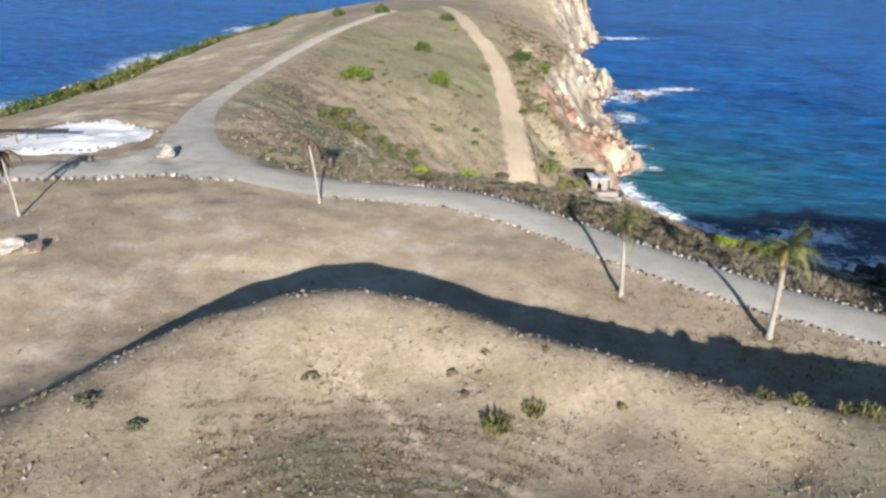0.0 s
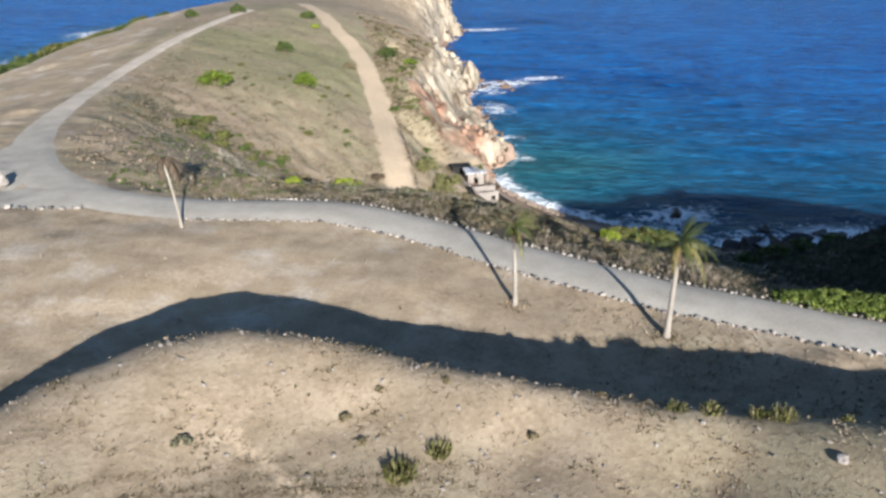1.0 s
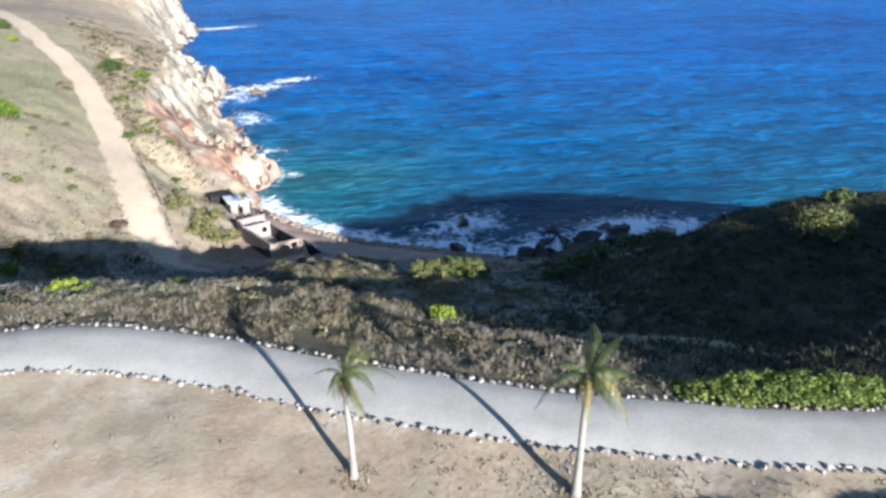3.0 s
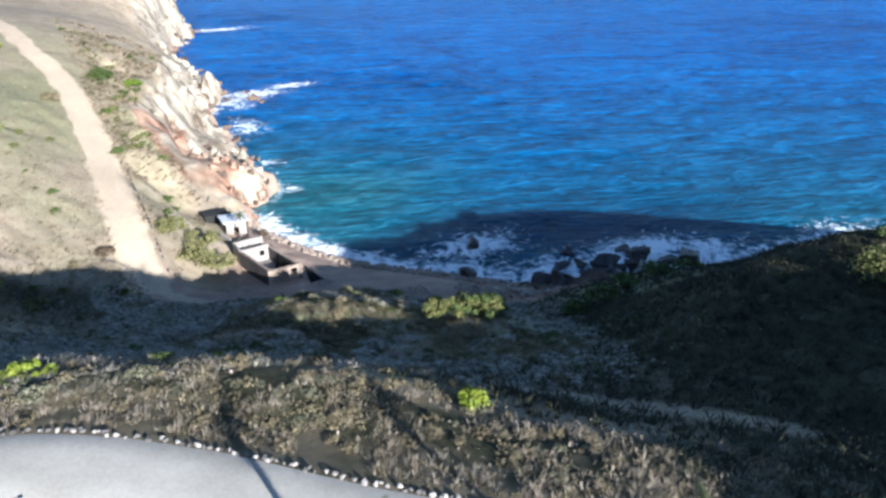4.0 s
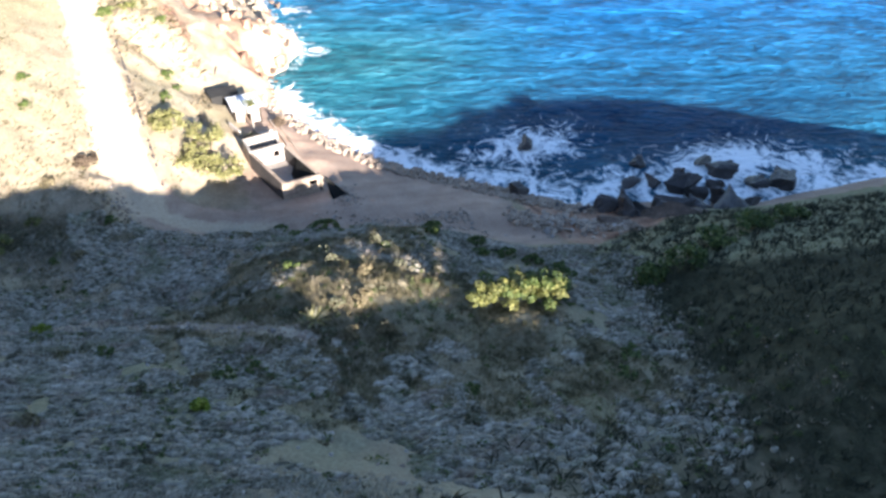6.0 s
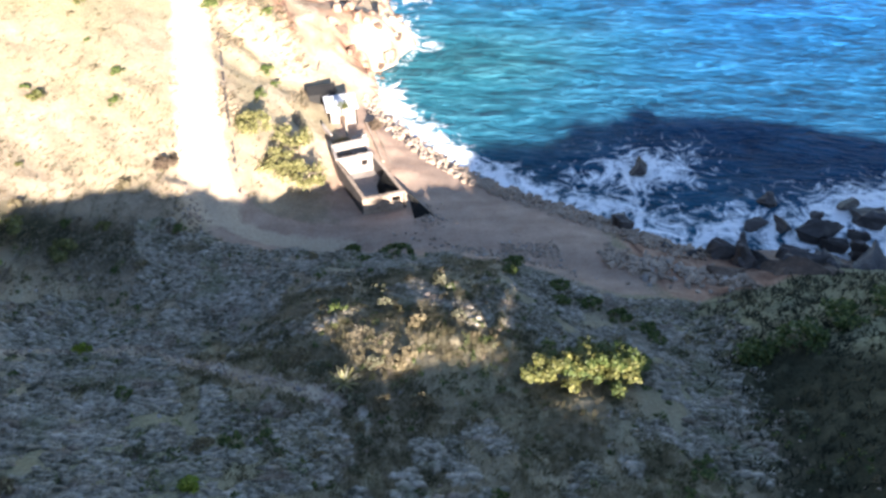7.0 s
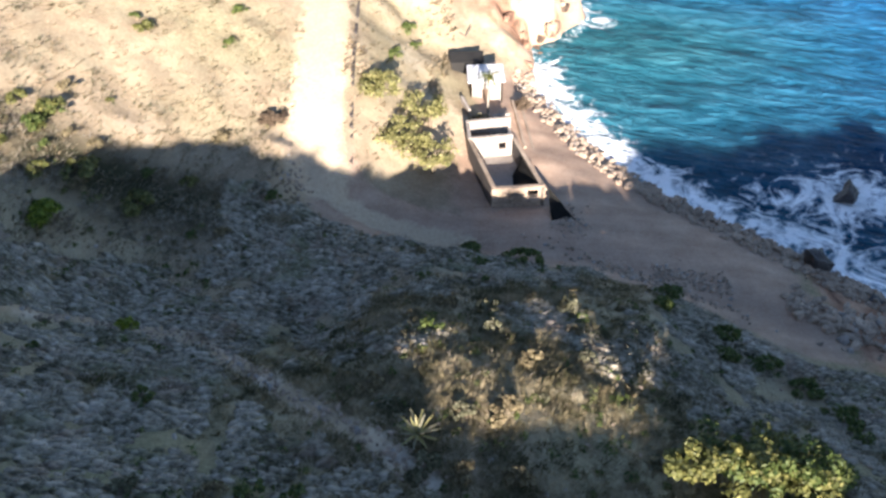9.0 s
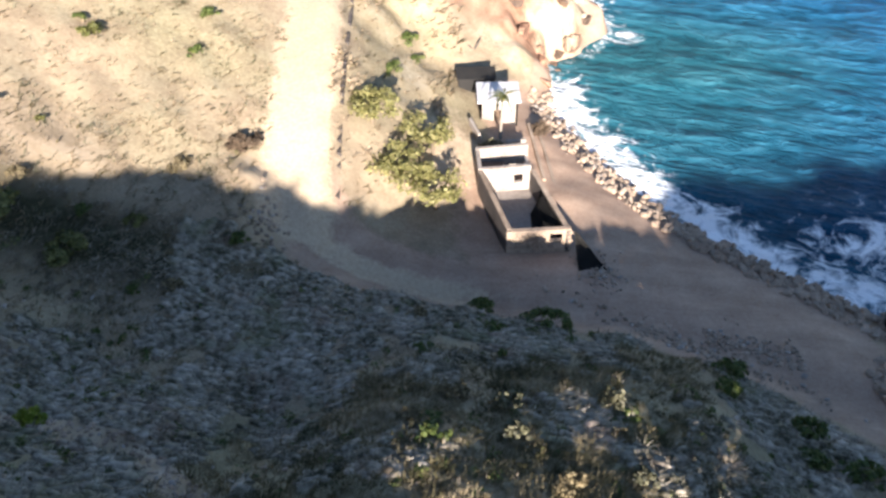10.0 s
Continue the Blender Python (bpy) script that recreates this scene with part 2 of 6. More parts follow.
def gravel_material():
    """Grey gravel that thins out into sandy earth on the far stretch of the road."""
    m, n, l, b = material("grey_gravel", 0.95, 0, 0.15)
    mid = tex_noise(n, l, 0.35, 4, 0.6)
    fine = tex_noise(n, l, 5.0, 6, 0.7)
    f = maths(n, l, 'ADD', maths(n, l, 'MULTIPLY', mid, 0.55), maths(n, l, 'MULTIPLY', fine, 0.45))
    grey = ramp(n, l, f, [(0.34, (0.278, 0.252, 0.207)), (0.62, (0.395, 0.362, 0.305))])
    sandy = ramp(n, l, f, [(0.34, (0.42, 0.34, 0.25)), (0.62, (0.60, 0.51, 0.40))])
    xyz = n.new("ShaderNodeSeparateXYZ")
    l.new(n.new("ShaderNodeNewGeometry").outputs["Position"], xyz.inputs[0])
    far = maths(n, l, 'MULTIPLY', maths(n, l, 'SUBTRACT', xyz.outputs["Y"], 82.0), 0.03, True)
    far = maths(n, l, 'MULTIPLY', far, maths(n, l, 'ADD', mid, 0.45), True)
    l.new(mix(n, l, maths(n, l, 'ADD', far, 0.12, True), grey, sandy), b.inputs["Base Color"])
    bump(n, l, b, fine, 0.5, 0.03)
    return m


M_GRAVEL = gravel_material()
M_STONE = speckled("pale_edging_stone", (0.17, 0.14, 0.115), (0.46, 0.41, 0.355), 2.5, 0.9, 0.6, 0.04, vary=0.5)
M_GREYSTONE = speckled("grey_edging_stone", (0.05, 0.045, 0.04), (0.19, 0.17, 0.15), 2.5, 0.9, 0.6, 0.04, vary=0.5)
M_DARKROCK = speckled("wet_dark_rock", (0.012, 0.010, 0.010), (0.06, 0.05, 0.045), 0.9, 0.5, 0.8, 0.15, spec=0.5)
M_TANROCK = cliff_material()
M_BROWNROCK = speckled("brown_shore_rock", (0.035, 0.025, 0.02), (0.17, 0.115, 0.08), 0.6, 0.7, 0.9, 0.25, third=(0.26, 0.18, 0.12), vary=0.5)
M_SLOPEMAT = mat_grass("silver_slope_grass", [(0.40, (0.058, 0.054, 0.032)), (0.47, (0.155, 0.138, 0.095)), (0.54, (0.285, 0.250, 0.187)), (0.61, (0.39, 0.342, 0.265)), (0.70, (0.53, 0.46, 0.37))], patch=0.3, clump=2.9,
                       tints=((0.31, 0.56, 9.0, (0.24, 0.16, 0.115)), (0.24, 0.45, -9.0, (0.16, 0.165, 0.075)), (0.9, 0.62, 12.0, (0.46, 0.38, 0.28))))
M_GOLDMAT = mat_grass("golden_dry_grass", [(0.40, (0.034, 0.034, 0.014)), (0.49, (0.088, 0.078, 0.036)), (0.57, (0.175, 0.142, 0.077)), (0.68, (0.33, 0.265, 0.16))])
# hill grass made dark to deepen the shade of ravine and hill
M_HILLMAT = mat_grass("shaded_hill_grass", [(0.36, (0.012, 0.014, 0.007)), (0.52, (0.038, 0.038, 0.020)), (0.66, (0.072, 0.068, 0.038)), (0.78, (0.15, 0.135, 0.08))])
M_HEADMAT = mat_grass("headland_grass", [(0.38, (0.060, 0.056, 0.024)), (0.45, (0.135, 0.116, 0.058)), (0.53, (0.26, 0.20, 0.122)), (0.64, (0.42, 0.33, 0.225))])
M_RUBBLE = speckled("brown_rubble", (0.15, 0.105, 0.072), (0.43, 0.335, 0.25), 1.5, 0.9, 0.7, 0.08, vary=0.5)
M_TRUNK = speckled("palm_trunk", (0.20, 0.17, 0.135), (0.37, 0.325, 0.27), 2.0, 0.85, 0.6, 0.03)
M_WOOD = speckled("dry_branch", (0.10, 0.075, 0.05), (0.22, 0.17, 0.12), 3.0, 0.9, 0.5, 0.02)


def frond_material():
    """Palm leaflets: each frond its own tone from green to straw."""
    m, n, l, b = material("palm_frond", 0.5, 0, 0.3)
    info = n.new("ShaderNodeObjectInfo")
    geo = n.new("ShaderNodeNewGeometry")
    f = maths(n, l, 'ADD', maths(n, l, 'MULTIPLY', info.outputs["Random"], 0.8), maths(n, l, 'MULTIPLY', geo.outputs["Random Per Island"], 0.2))
    c = ramp(n, l, f, [(0.05, (0.028, 0.038, 0.011)), (0.45, (0.070, 0.085, 0.024)), (0.75, (0.15, 0.15, 0.047)), (0.95, (0.42, 0.31, 0.10))])
    l.new(c, b.inputs["Base Color"])
    tr = n.new("ShaderNodeBsdfTranslucent")
    l.new(c, tr.inputs["Color"])
    ms = n.new("ShaderNodeMixShader")
    ms.inputs[0].default_value = 0.3
    l.new(b.outputs[0], ms.inputs[1])
    l.new(tr.outputs[0], ms.inputs[2])
    l.new(ms.outputs[0], n["Material Output"].inputs["Surface"])
    return m


M_FROND = frond_material()
M_HEDGE = leafy("hedge_leaf", (0.055, 0.085, 0.012), (0.17, 0.22, 0.04), 0.5, (0.34, 0.36, 0.08))
M_DEADFROND = leafy("dead_frond", (0.055, 0.040, 0.026), (0.17, 0.12, 0.078), 0.8)
M_LEAF = leafy("bright_leaf", (0.045, 0.085, 0.008), (0.17, 0.23, 0.024), 0.5, (0.34, 0.37, 0.05))
M_DARKLEAF = leafy("dark_leaf", (0.035, 0.058, 0.015), (0.11, 0.145, 0.035), 0.55, (0.22, 0.23, 0.07))
M_OLIVELEAF = leafy("olive_leaf", (0.055, 0.065, 0.018), (0.17, 0.17, 0.05), 0.5, (0.34, 0.31, 0.10))
M_YELLOWLEAF = leafy("yellow_green_leaf", (0.09, 0.13, 0.01), (0.26, 0.31, 0.03), 0.5, (0.42, 0.42, 0.06))
M_TREELEAF = leafy("seaside_tree_leaf", (0.10, 0.10, 0.030), (0.25, 0.235, 0.085), 0.5, (0.44, 0.39, 0.17))
M_DRYLEAF = leafy("dry_shrub", (0.10, 0.078, 0.042), (0.25, 0.20, 0.11), 0.8, (0.42, 0.35, 0.20))
M_GRASS = leafy("straw_grass", (0.15, 0.115, 0.075), (0.34, 0.275, 0.195), 0.85, (0.56, 0.48, 0.37))
M_OLIVE = leafy("olive_grass", (0.070, 0.070, 0.036), (0.19, 0.18, 0.105), 0.8, (0.38, 0.35, 0.24))
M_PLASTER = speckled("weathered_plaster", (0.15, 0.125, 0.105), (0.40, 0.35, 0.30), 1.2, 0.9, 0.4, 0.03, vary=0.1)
# Dark render; on the ruin's side walls the dark stands in for shade.
M_DARKWALL = speckled("dark_shade_render", (0.035, 0.030, 0.028), (0.10, 0.085, 0.075), 1.2, 0.9, 0.4, 0.03, vary=0.1)
M_ROOF = speckled("white_painted_sheet", (0.42, 0.41, 0.41), (0.66, 0.65, 0.64), 1.2, 0.6, 0.2, 0.01, vary=0.05)
M_FLOOR = speckled("dusty_concrete", (0.20, 0.17, 0.145), (0.36, 0.32, 0.28), 0.9, 0.9, 0.3, 0.02, vary=0.05)
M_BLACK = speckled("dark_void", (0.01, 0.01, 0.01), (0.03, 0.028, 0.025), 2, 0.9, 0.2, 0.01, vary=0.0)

# ---------------------------------------------------------------- lie of the land: contour lines, each x, y, z
COAST = [(-150, 40), (-145, 130), (-139, 237), (-128, 260), (-118, 330), (-100, 420), (-55, 480), (0, 470), (45, 425), (76, 390), (75, 378), (69, 368),
         (61, 357), (57.5, 336), (56, 316), (57.5, 298), (59, 284), (55.5, 263), (50.5, 246), (48.4, 236), (48.8, 221), (48.6, 206), (47.2, 192), (48.6, 181), (46.4, 175.5), (40.6, 171), (38.8, 164), (40, 157), (43.6, 148), (47.6, 141.2), (52.4, 135.4), (57.6, 130.8),
         (64, 124.5), (70, 118.5), (80, 117), (89, 111.5), (101, 110), (123, 107), (150, 95), (175, 60), (190, 0), (190, -60)]
ROAD = [(66, 24.5, 33.0), (52, 29.8, 32.9), (41, 34.8, 32.8), (35.6, 37.4, 32.8), (31.5, 39.7, 32.9), (27.5, 42.5, 33.0), (23.0, 45.6, 33.0), (18.6, 49.4, 33.1), (13.9, 53.6, 33.2), (7.9, 59.6, 33.5),
        (0.8, 64.2, 33.8), (-6.9, 64.8, 34.0), (-14.8, 67.0, 34.2), (-21.0, 71.0, 34.4), (-26.0, 78.0, 34.5), (-29.2, 87.5, 34.2),
        (-31.2, 99.0, 33.4), (-32.2, 115, 32.2), (-32.4, 135, 31.0), (-30.2, 157, 30.8), (-26.5, 180, 31.0), (-19.5, 207, 31.2), (-14, 222, 31.2)]
DIRT = [(15.2, 132, 8.4), (15.0, 141, 12.0), (14.9, 154, 14.6), (14.8, 166, 16.6), (14.4, 177, 19.0), (13.6, 190, 22.2), (8.9, 210, 26.6), (3.9, 232, 29.4), (0, 246, 29.8)]
TRACK = [(15.2, 133, 8.8), (16.2, 130.6, 7.4), (19, 128.8, 5.6), (24, 127.6, 4.2), (31, 126.2, 3.2), (38, 125.6, 2.9), (45, 123.6, 2.8), (52, 119.5, 2.7), (58, 116, 2.6), (64, 113, 2.4)]
CREST = [(-30, 16, 35.2), (-22, 25.5, 36.0), (-16.5, 32.7, 36.6), (-13.0, 36.6, 36.8), (-9.2, 38.9, 37.0), (-4.5, 39.6, 37.1), (-0.7, 38.0, 37.0), (3.2, 35.9, 36.9),
         (8.0, 33.2, 36.8), (13.0, 30.8, 36.7), (18.8, 28.4, 36.7), (23.0, 26.8, 36.8), (27.5, 25.2, 36.8), (34, 22.5, 36.7), (42, 18.0, 37.0)]
FOOT = [(-33, 19, 34.6), (-24, 28.5, 34.8), (-17.5, 35.8, 34.6), (-13.6, 39.6, 34.3), (-8.9, 42.0, 34.1), (-4.0, 42.6, 34.0), (0.6, 40.6, 34.0), (4.8, 38.3, 33.9), (9.5, 35.8, 33.8), (14.4, 33.3, 33.7),
        (20, 30.8, 33.7), (28, 28.2, 33.7), (36, 25.6, 33.8), (46, 22.0, 34.2)]
MOUND = [(-20, 10, 35.6), (-10, 25, 35.6), (0, 15, 35.2), (10, 22, 35.3), (20, 12, 36.0), (-40, -10, 36), (0, -10, 36), (30, 0, 39), (-30, -50, 37), (30, -50, 39), (90, -50, 42),
         # unseen hill beside the view, heights set to cast the eastern shade
         (48.5, 6, 41.0), (54, 4, 43.6), (60, 2, 48.5), (67, 4, 47.2), (78, 5, 46.2), (87, 5, 46.6), (98, 6, 44.0), (107, 6, 41.0), (135, 10, 32), (85, -12, 47), (62, -12, 49),
         (2.7, 29.7, 35.2), (8.5, 30, 35.7), (0.5, 32.7, 35.8), (-6, 31, 35.5), (15, 26, 35.7), (-1, 22, 35.2)]
PLATEAU = [(-12, 52, 34.0), (-25, 45, 35.0), (-34, 57, 35.0), (-28, 65, 34.8), (-45, 45, 35), (-60, 60, 33), (-45, 70, 35), (5, 50, 33.6), (28, 37, 33.2), (-38, 80, 34.6), (-44, 90, 34.0), (-48, 76, 34.4)]
SHELF = [(58, 38, 31.0), (49, 43.0, 30.4), (44, 45.6, 30.1), (40, 48.0, 29.9), (36, 50.2, 29.9), (33, 52.0, 30.3), (28.5, 56.0, 30.7), (24.0, 61.5, 30.6), (17.5, 65.4, 32.6), (11, 68.2, 32.9), (3.0, 70.6, 33.5), (-6, 71.8, 33.8), (-14, 74.2, 33.1)]
SLOPE = [(-8, 82, 31.2), (38, 62, 23.8), (14, 80, 25.0), (26, 80, 21.0), (30, 74, 22.9), (20, 84, 21.4), (36, 80, 19.1), (2, 90, 23.5), (-12, 98, 28.3), (25.7, 95.6, 16.6), (21.8, 98.8, 16.1), (29.1, 99.8, 15.7), (26.0, 106.1, 14.4), (31.2, 106.1, 13.6), (19.7, 105.0, 13.5), (41.8, 91.9, 15.0), (36.5, 93.5, 14.2), (47.0, 94.5, 12.7), (51, 96, 11.4), (10, 110, 11.2),
         (17.7, 110.6, 8.8), (28.1, 111.7, 11.8), (0, 110, 13.0), (38.4, 107.5, 11.3), (47.7, 107.5, 6.6), (33.2, 112.7, 10.6), (37.4, 112.7, 9.9), (42, 112.6, 8.6), (22.9, 109.6, 12.6), (29.1, 117.4, 8.2), (35.3, 117.9, 7.0), (45, 78, 18.2), (52, 66, 22.5), (55, 80, 16.5), (60, 92, 9.5), (56, 104, 6.0)]
BOTTOM = [(10, 127.2, 9.8), (14.4, 127.2, 8.0), (19, 125.8, 6.6), (24, 124.6, 5.8), (29, 123.6, 5.4), (34, 122.6, 4.6), (40, 121.6, 4.2), (46, 118.6, 4.4), (51, 115.0, 4.2), (56, 111, 4.0), (64, 108, 4.0)]
GULLY = [(11.8, 129.6, 10.6), (12.4, 132.4, 10.9), (3, 123, 11.0), (-10, 119, 21.0), (-19, 112, 28.3), (-21.5, 101, 31.8)]
HEADLAND = [(8, 133, 11.5), (-1, 134, 16.5), (-10, 132, 22.0), (-20, 130, 26.6), (-8, 149, 24.2), (-16, 148, 26.6), (-1, 161, 23.6), (-5, 184, 26.4), (5, 179, 23.4), (-20, 168, 29.4), (-10, 206, 30.4), (-4, 229, 30.6), (-12, 248, 29.6),
            (18.5, 156, 12.4), (20, 176, 17.0), (20.6, 199, 20.8), (23.5, 164, 10.2), (18.6, 219, 24.6), (15.4, 247, 25.8), (20, 290, 22.5), (30, 300, 18.5), (34, 335, 20.5), (42, 370, 19.5), (20, 420, 12), (-40, 400, 14),
            (41, 305, 14.5), (36, 271, 19.0), (30, 240, 20.0), (26, 215, 19.0)]
CLIFFTOP = [(43.5, 175, 5.0), (38, 174, 7.0), (29, 160, 4.6), (31, 170, 8.0), (25.5, 180, 13.5), (25.5, 189, 15.6), (28, 199, 16.6), (31.5, 209, 17.0), (35.5, 221, 16.2), (39.5, 234, 14.6), (43, 249, 12.0), (46, 270, 9.5), (47.5, 292, 8.5), (48, 315, 8.0), (49, 332, 11.5), (53, 345, 16.0), (60, 356, 17.0), (67, 370, 15.0)]
CLIFFFOOT = [(30.5, 183, 9.0), (33, 192, 8.4), (36, 202, 7.2), (39.5, 213, 6.0), (43, 225, 4.8), (46, 236, 3.6), (43.5, 190, 3.6), (44.5, 204, 3.2), (46, 218, 2.8), (49.5, 250, 4.0), (52, 268, 3.2), (56.5, 341, 5.0), (63, 353, 5.0), (70, 367, 5.0)]
WEST = [(-50, 95, 32.0), (-46, 125, 29.5), (-44, 160, 29.0), (-36, 200, 29.5), (-28, 240, 29.0), (-66, 140, 26.0), (-62, 175, 25.5), (-58, 215, 25.0), (-50, 255, 25.0), (-36, 300, 23.0),
        (-84, 143, 18.0), (-80, 175, 17.5), (-76, 216, 17.0), (-66, 255, 16.0), (-50, 315, 14.0), (-70, 100, 29), (-95, 110, 22), (-110, 200, 5), (-112, 150, 7.0), (-120, 235, 1.8)]
EASTHILL = [(58, 74, 21.5), (66, 76, 22.8), (74, 76, 23.6), (80, 74, 24.4), (88, 70, 25.2), (100, 66, 24.8), (66, 60, 24), (80, 60, 24.5), (95, 50, 27), (115, 60, 22), (120, 85, 12), (105, 90, 11.5),
            (92, 92, 11.5), (80, 92, 12.0), (70, 90, 13.0), (66, 99, 8.5), (78, 101.5, 8.0), (88, 100.5, 7.0), (72, 110, 3.2), (140, 70, 12)]
BEACH = [(28, 140, 3.4), (34, 150, 3.4), (37, 140, 2.8), (42, 134, 2.4), (48, 129, 2.2), (54, 124.5, 2.0), (60, 120, 1.8), (24, 143, 6.0), (22, 135, 5.0), (26, 152, 5.6), (33, 160, 3.8), (66, 114.5, 2.0)]


def run(line, step):
    """Points every step metres along a line."""
    out = []
    for a, b in zip(line[:-1], line[1:]):
        a, b = np.array(a, float), np.array(b, float)
        k = max(1, int(round(np.linalg.norm((b - a)[:2]) / step)))
        out += [a + (b - a) * i / k for i in range(k)]
    out.append(np.array(line[-1], float))
    return np.array(out)


def rounded(line, times=2):
    p = np.array(line, float)
    for _ in range(times):
        q = [p[0]]
        for a, b in zip(p[:-1], p[1:]):
            q += [a * 0.75 + b * 0.25, a * 0.25 + b * 0.75]
        p = np.array(q + [p[-1]])
    return p


def beside(line, off):
    """The line moved to its left by off metres."""
    d = np.gradient(line[:, :2], axis=0)
    d /= np.linalg.norm(d, axis=1)[:, None]
    out = line.copy()
    out[:, 0] -= d[:, 1] * off
    out[:, 1] += d[:, 0] * off
    return out


ROAD_LINE, DIRT_LINE, TRACK_LINE = rounded(ROAD), rounded(DIRT), rounded(TRACK)
COAST_LINE = rounded([(x, y, 0.0) for x, y in COAST], 1)
ROAD_HALF = 2.15


def land_centres():
    pts = [run([tuple(p) for p in COAST_LINE], 9)]
    pts.append(beside(run(COAST_LINE.tolist(), 14), 14.0) + np.array((0, 0, -5.0)))
    pts.append(beside(run(COAST_LINE.tolist(), 30), 45.0) + np.array((0, 0, -11.0)))
    for off in (-2.4, 2.4):
        pts.append(beside(run(ROAD_LINE.tolist(), 4.5), off))
    pts.append(beside(run(ROAD_LINE[ROAD_LINE[:, 1] < 66].tolist(), 4.5), -4.6) - np.array((0, 0, 0.55)))
    for off in (-1.3, 1.3):
        pts.append(beside(run(DIRT_LINE.tolist(), 6), off))
        pts.append(beside(run(TRACK_LINE.tolist(), 6), off))
    pts += [run(x, 2.6) for x in (CREST, FOOT)]
    pts += [run(x, 5.0) for x in (SHELF, BOTTOM, CLIFFTOP)]
    pts += [np.array(x, float) for x in (MOUND, PLATEAU, SLOPE, GULLY, HEADLAND, CLIFFFOOT, WEST, EASTHILL, BEACH)]
    p = np.concatenate(pts)
    keep = []
    for q in p:
        if all((q[0] - k[0]) ** 2 + (q[1] - k[1]) ** 2 > 1.4 for k in keep):
            keep.append(q)
    return np.array(keep)


CENTRES = land_centres()
_d = np.hypot(CENTRES[:, None, 0] - CENTRES[None, :, 0], CENTRES[:, None, 1] - CENTRES[None, :, 1])
_w = np.linalg.solve(np.sqrt(_d ** 2 + 1.0) - 0.03 * np.eye(len(CENTRES)), CENTRES[:, 2])


def land(x, y):
    """Smooth height of the land at arrays x, y."""
    x, y = np.atleast_1d(np.asarray(x, float)), np.atleast_1d(np.asarray(y, float))
    out = np.empty(x.size)
    for i in range(0, x.size, 20000):
        sx, sy = x.ravel()[i:i + 20000, None], y.ravel()[i:i + 20000, None]
        out[i:i + 20000] = np.sqrt((sx - CENTRES[:, 0]) ** 2 + (sy - CENTRES[:, 1]) ** 2 + 1.0) @ _w
    return out.reshape(x.shape)


def away(x, y, line):
    """Distance of points to a line of points."""
    x, y = np.asarray(x, float), np.asarray(y, float)
    best = np.full(x.shape, 1e9)
    for a, b in zip(line[:-1], line[1:]):
        dx, dy = b[0] - a[0], b[1] - a[1]
        k = np.clip(((x - a[0]) * dx + (y - a[1]) * dy) / (dx * dx + dy * dy + 1e-9), 0, 1)
        best = np.minimum(best, np.hypot(x - a[0] - k * dx, y - a[1] - k * dy))
    return best


def hump(x, y, cx, cy, rx, ry=None):
    return np.exp(-(((x - cx) / rx) ** 2 + ((y - cy) / (ry or rx)) ** 2))


def step(v, a, b):
    k = np.clip((v - a) / (b - a), 0, 1)
    return k * k * (3 - 2 * k)


_lat = np.random.RandomState(7).rand(256, 256)


def waves(x, y, size):
    """Value noise with cells of the given size, from -1 to 1."""
    u, v = np.asarray(x) / size + 77.3, np.asarray(y) / size + 31.7
    i, j = np.floor(u).astype(int), np.floor(v).astype(int)
    a, b = u - i, v - j
    a, b = a * a * (3 - 2 * a), b * b * (3 - 2 * b)
    g = lambda p, q: _lat[p % 256, q % 256]
    return 2 * ((g(i, j) * (1 - a) + g(i + 1, j) * a) * (1 - b) + (g(i, j + 1) * (1 - a) + g(i + 1, j + 1) * a) * b) - 1


def spaced(*parts):
    out = []
    for a, b, s in parts:
        out += list(np.arange(a, b, s))
    return np.array(out + [parts[-1][1]])


GX = spaced((-170, -60, 4), (-60, -36, 1.5), (-36, 62, 0.6), (62, 120, 1.3), (120, 200, 5))
GY = spaced((-60, 8, 4), (8, 72, 0.5), (72, 150, 0.7), (150, 262, 0.9), (262, 400, 3), (400, 500, 6))
XX, YY = np.meshgrid(GX, GY)
BASE = land(XX, YY)
D_ROAD = away(XX, YY, ROAD_LINE)
D_DIRT = away(XX, YY, DIRT_LINE)
D_TRACK = away(XX, YY, TRACK_LINE)
gz, gx = np.gradient(BASE, GY, GX)
STEEP = np.hypot(gz, gx)
CLIFF_X = np.interp(YY, (160, 170, 180, 189, 199, 209, 221, 234, 249, 270, 315, 332, 345, 370), (28, 28, 24, 24, 26.5, 30, 34, 38, 42, 48, 51, 45, 47, 58))
CLIFF = step(STEEP, 0.55, 0.95) * step(BASE, -1.5, 0.5) * step(YY, 152, 168)
SHORE = (1 - step(BASE, 0.9, 2.4)) * step(BASE, -4, -1)
rough = waves(XX, YY, 7) * 0.22 * (1 - 0.75 * (1 - step(YY, 34, 44))) + waves(XX, YY, 3.1) * 0.13 + waves(XX, YY, 1.4) * 0.07
wild = step(YY, 66, 72) * (1 - step(YY, 116, 124))
rough += wild * (np.abs(waves(XX, YY, 2.4)) * 0.45 + np.abs(waves(XX, YY * 2.0, 1.5)) * 0.28 - 0.3)
flat = step(np.minimum(np.minimum(D_ROAD - 2.4, D_DIRT - 1.2), D_TRACK - 2.5), -0.2, 1.5)
mown = hump(XX, YY, -8, 52, 30, 11)
HEIGHT = BASE + rough * (0.15 + 0.85 * flat) * (1 - 0.6 * mown) * step(BASE, 0.3, 2.5)
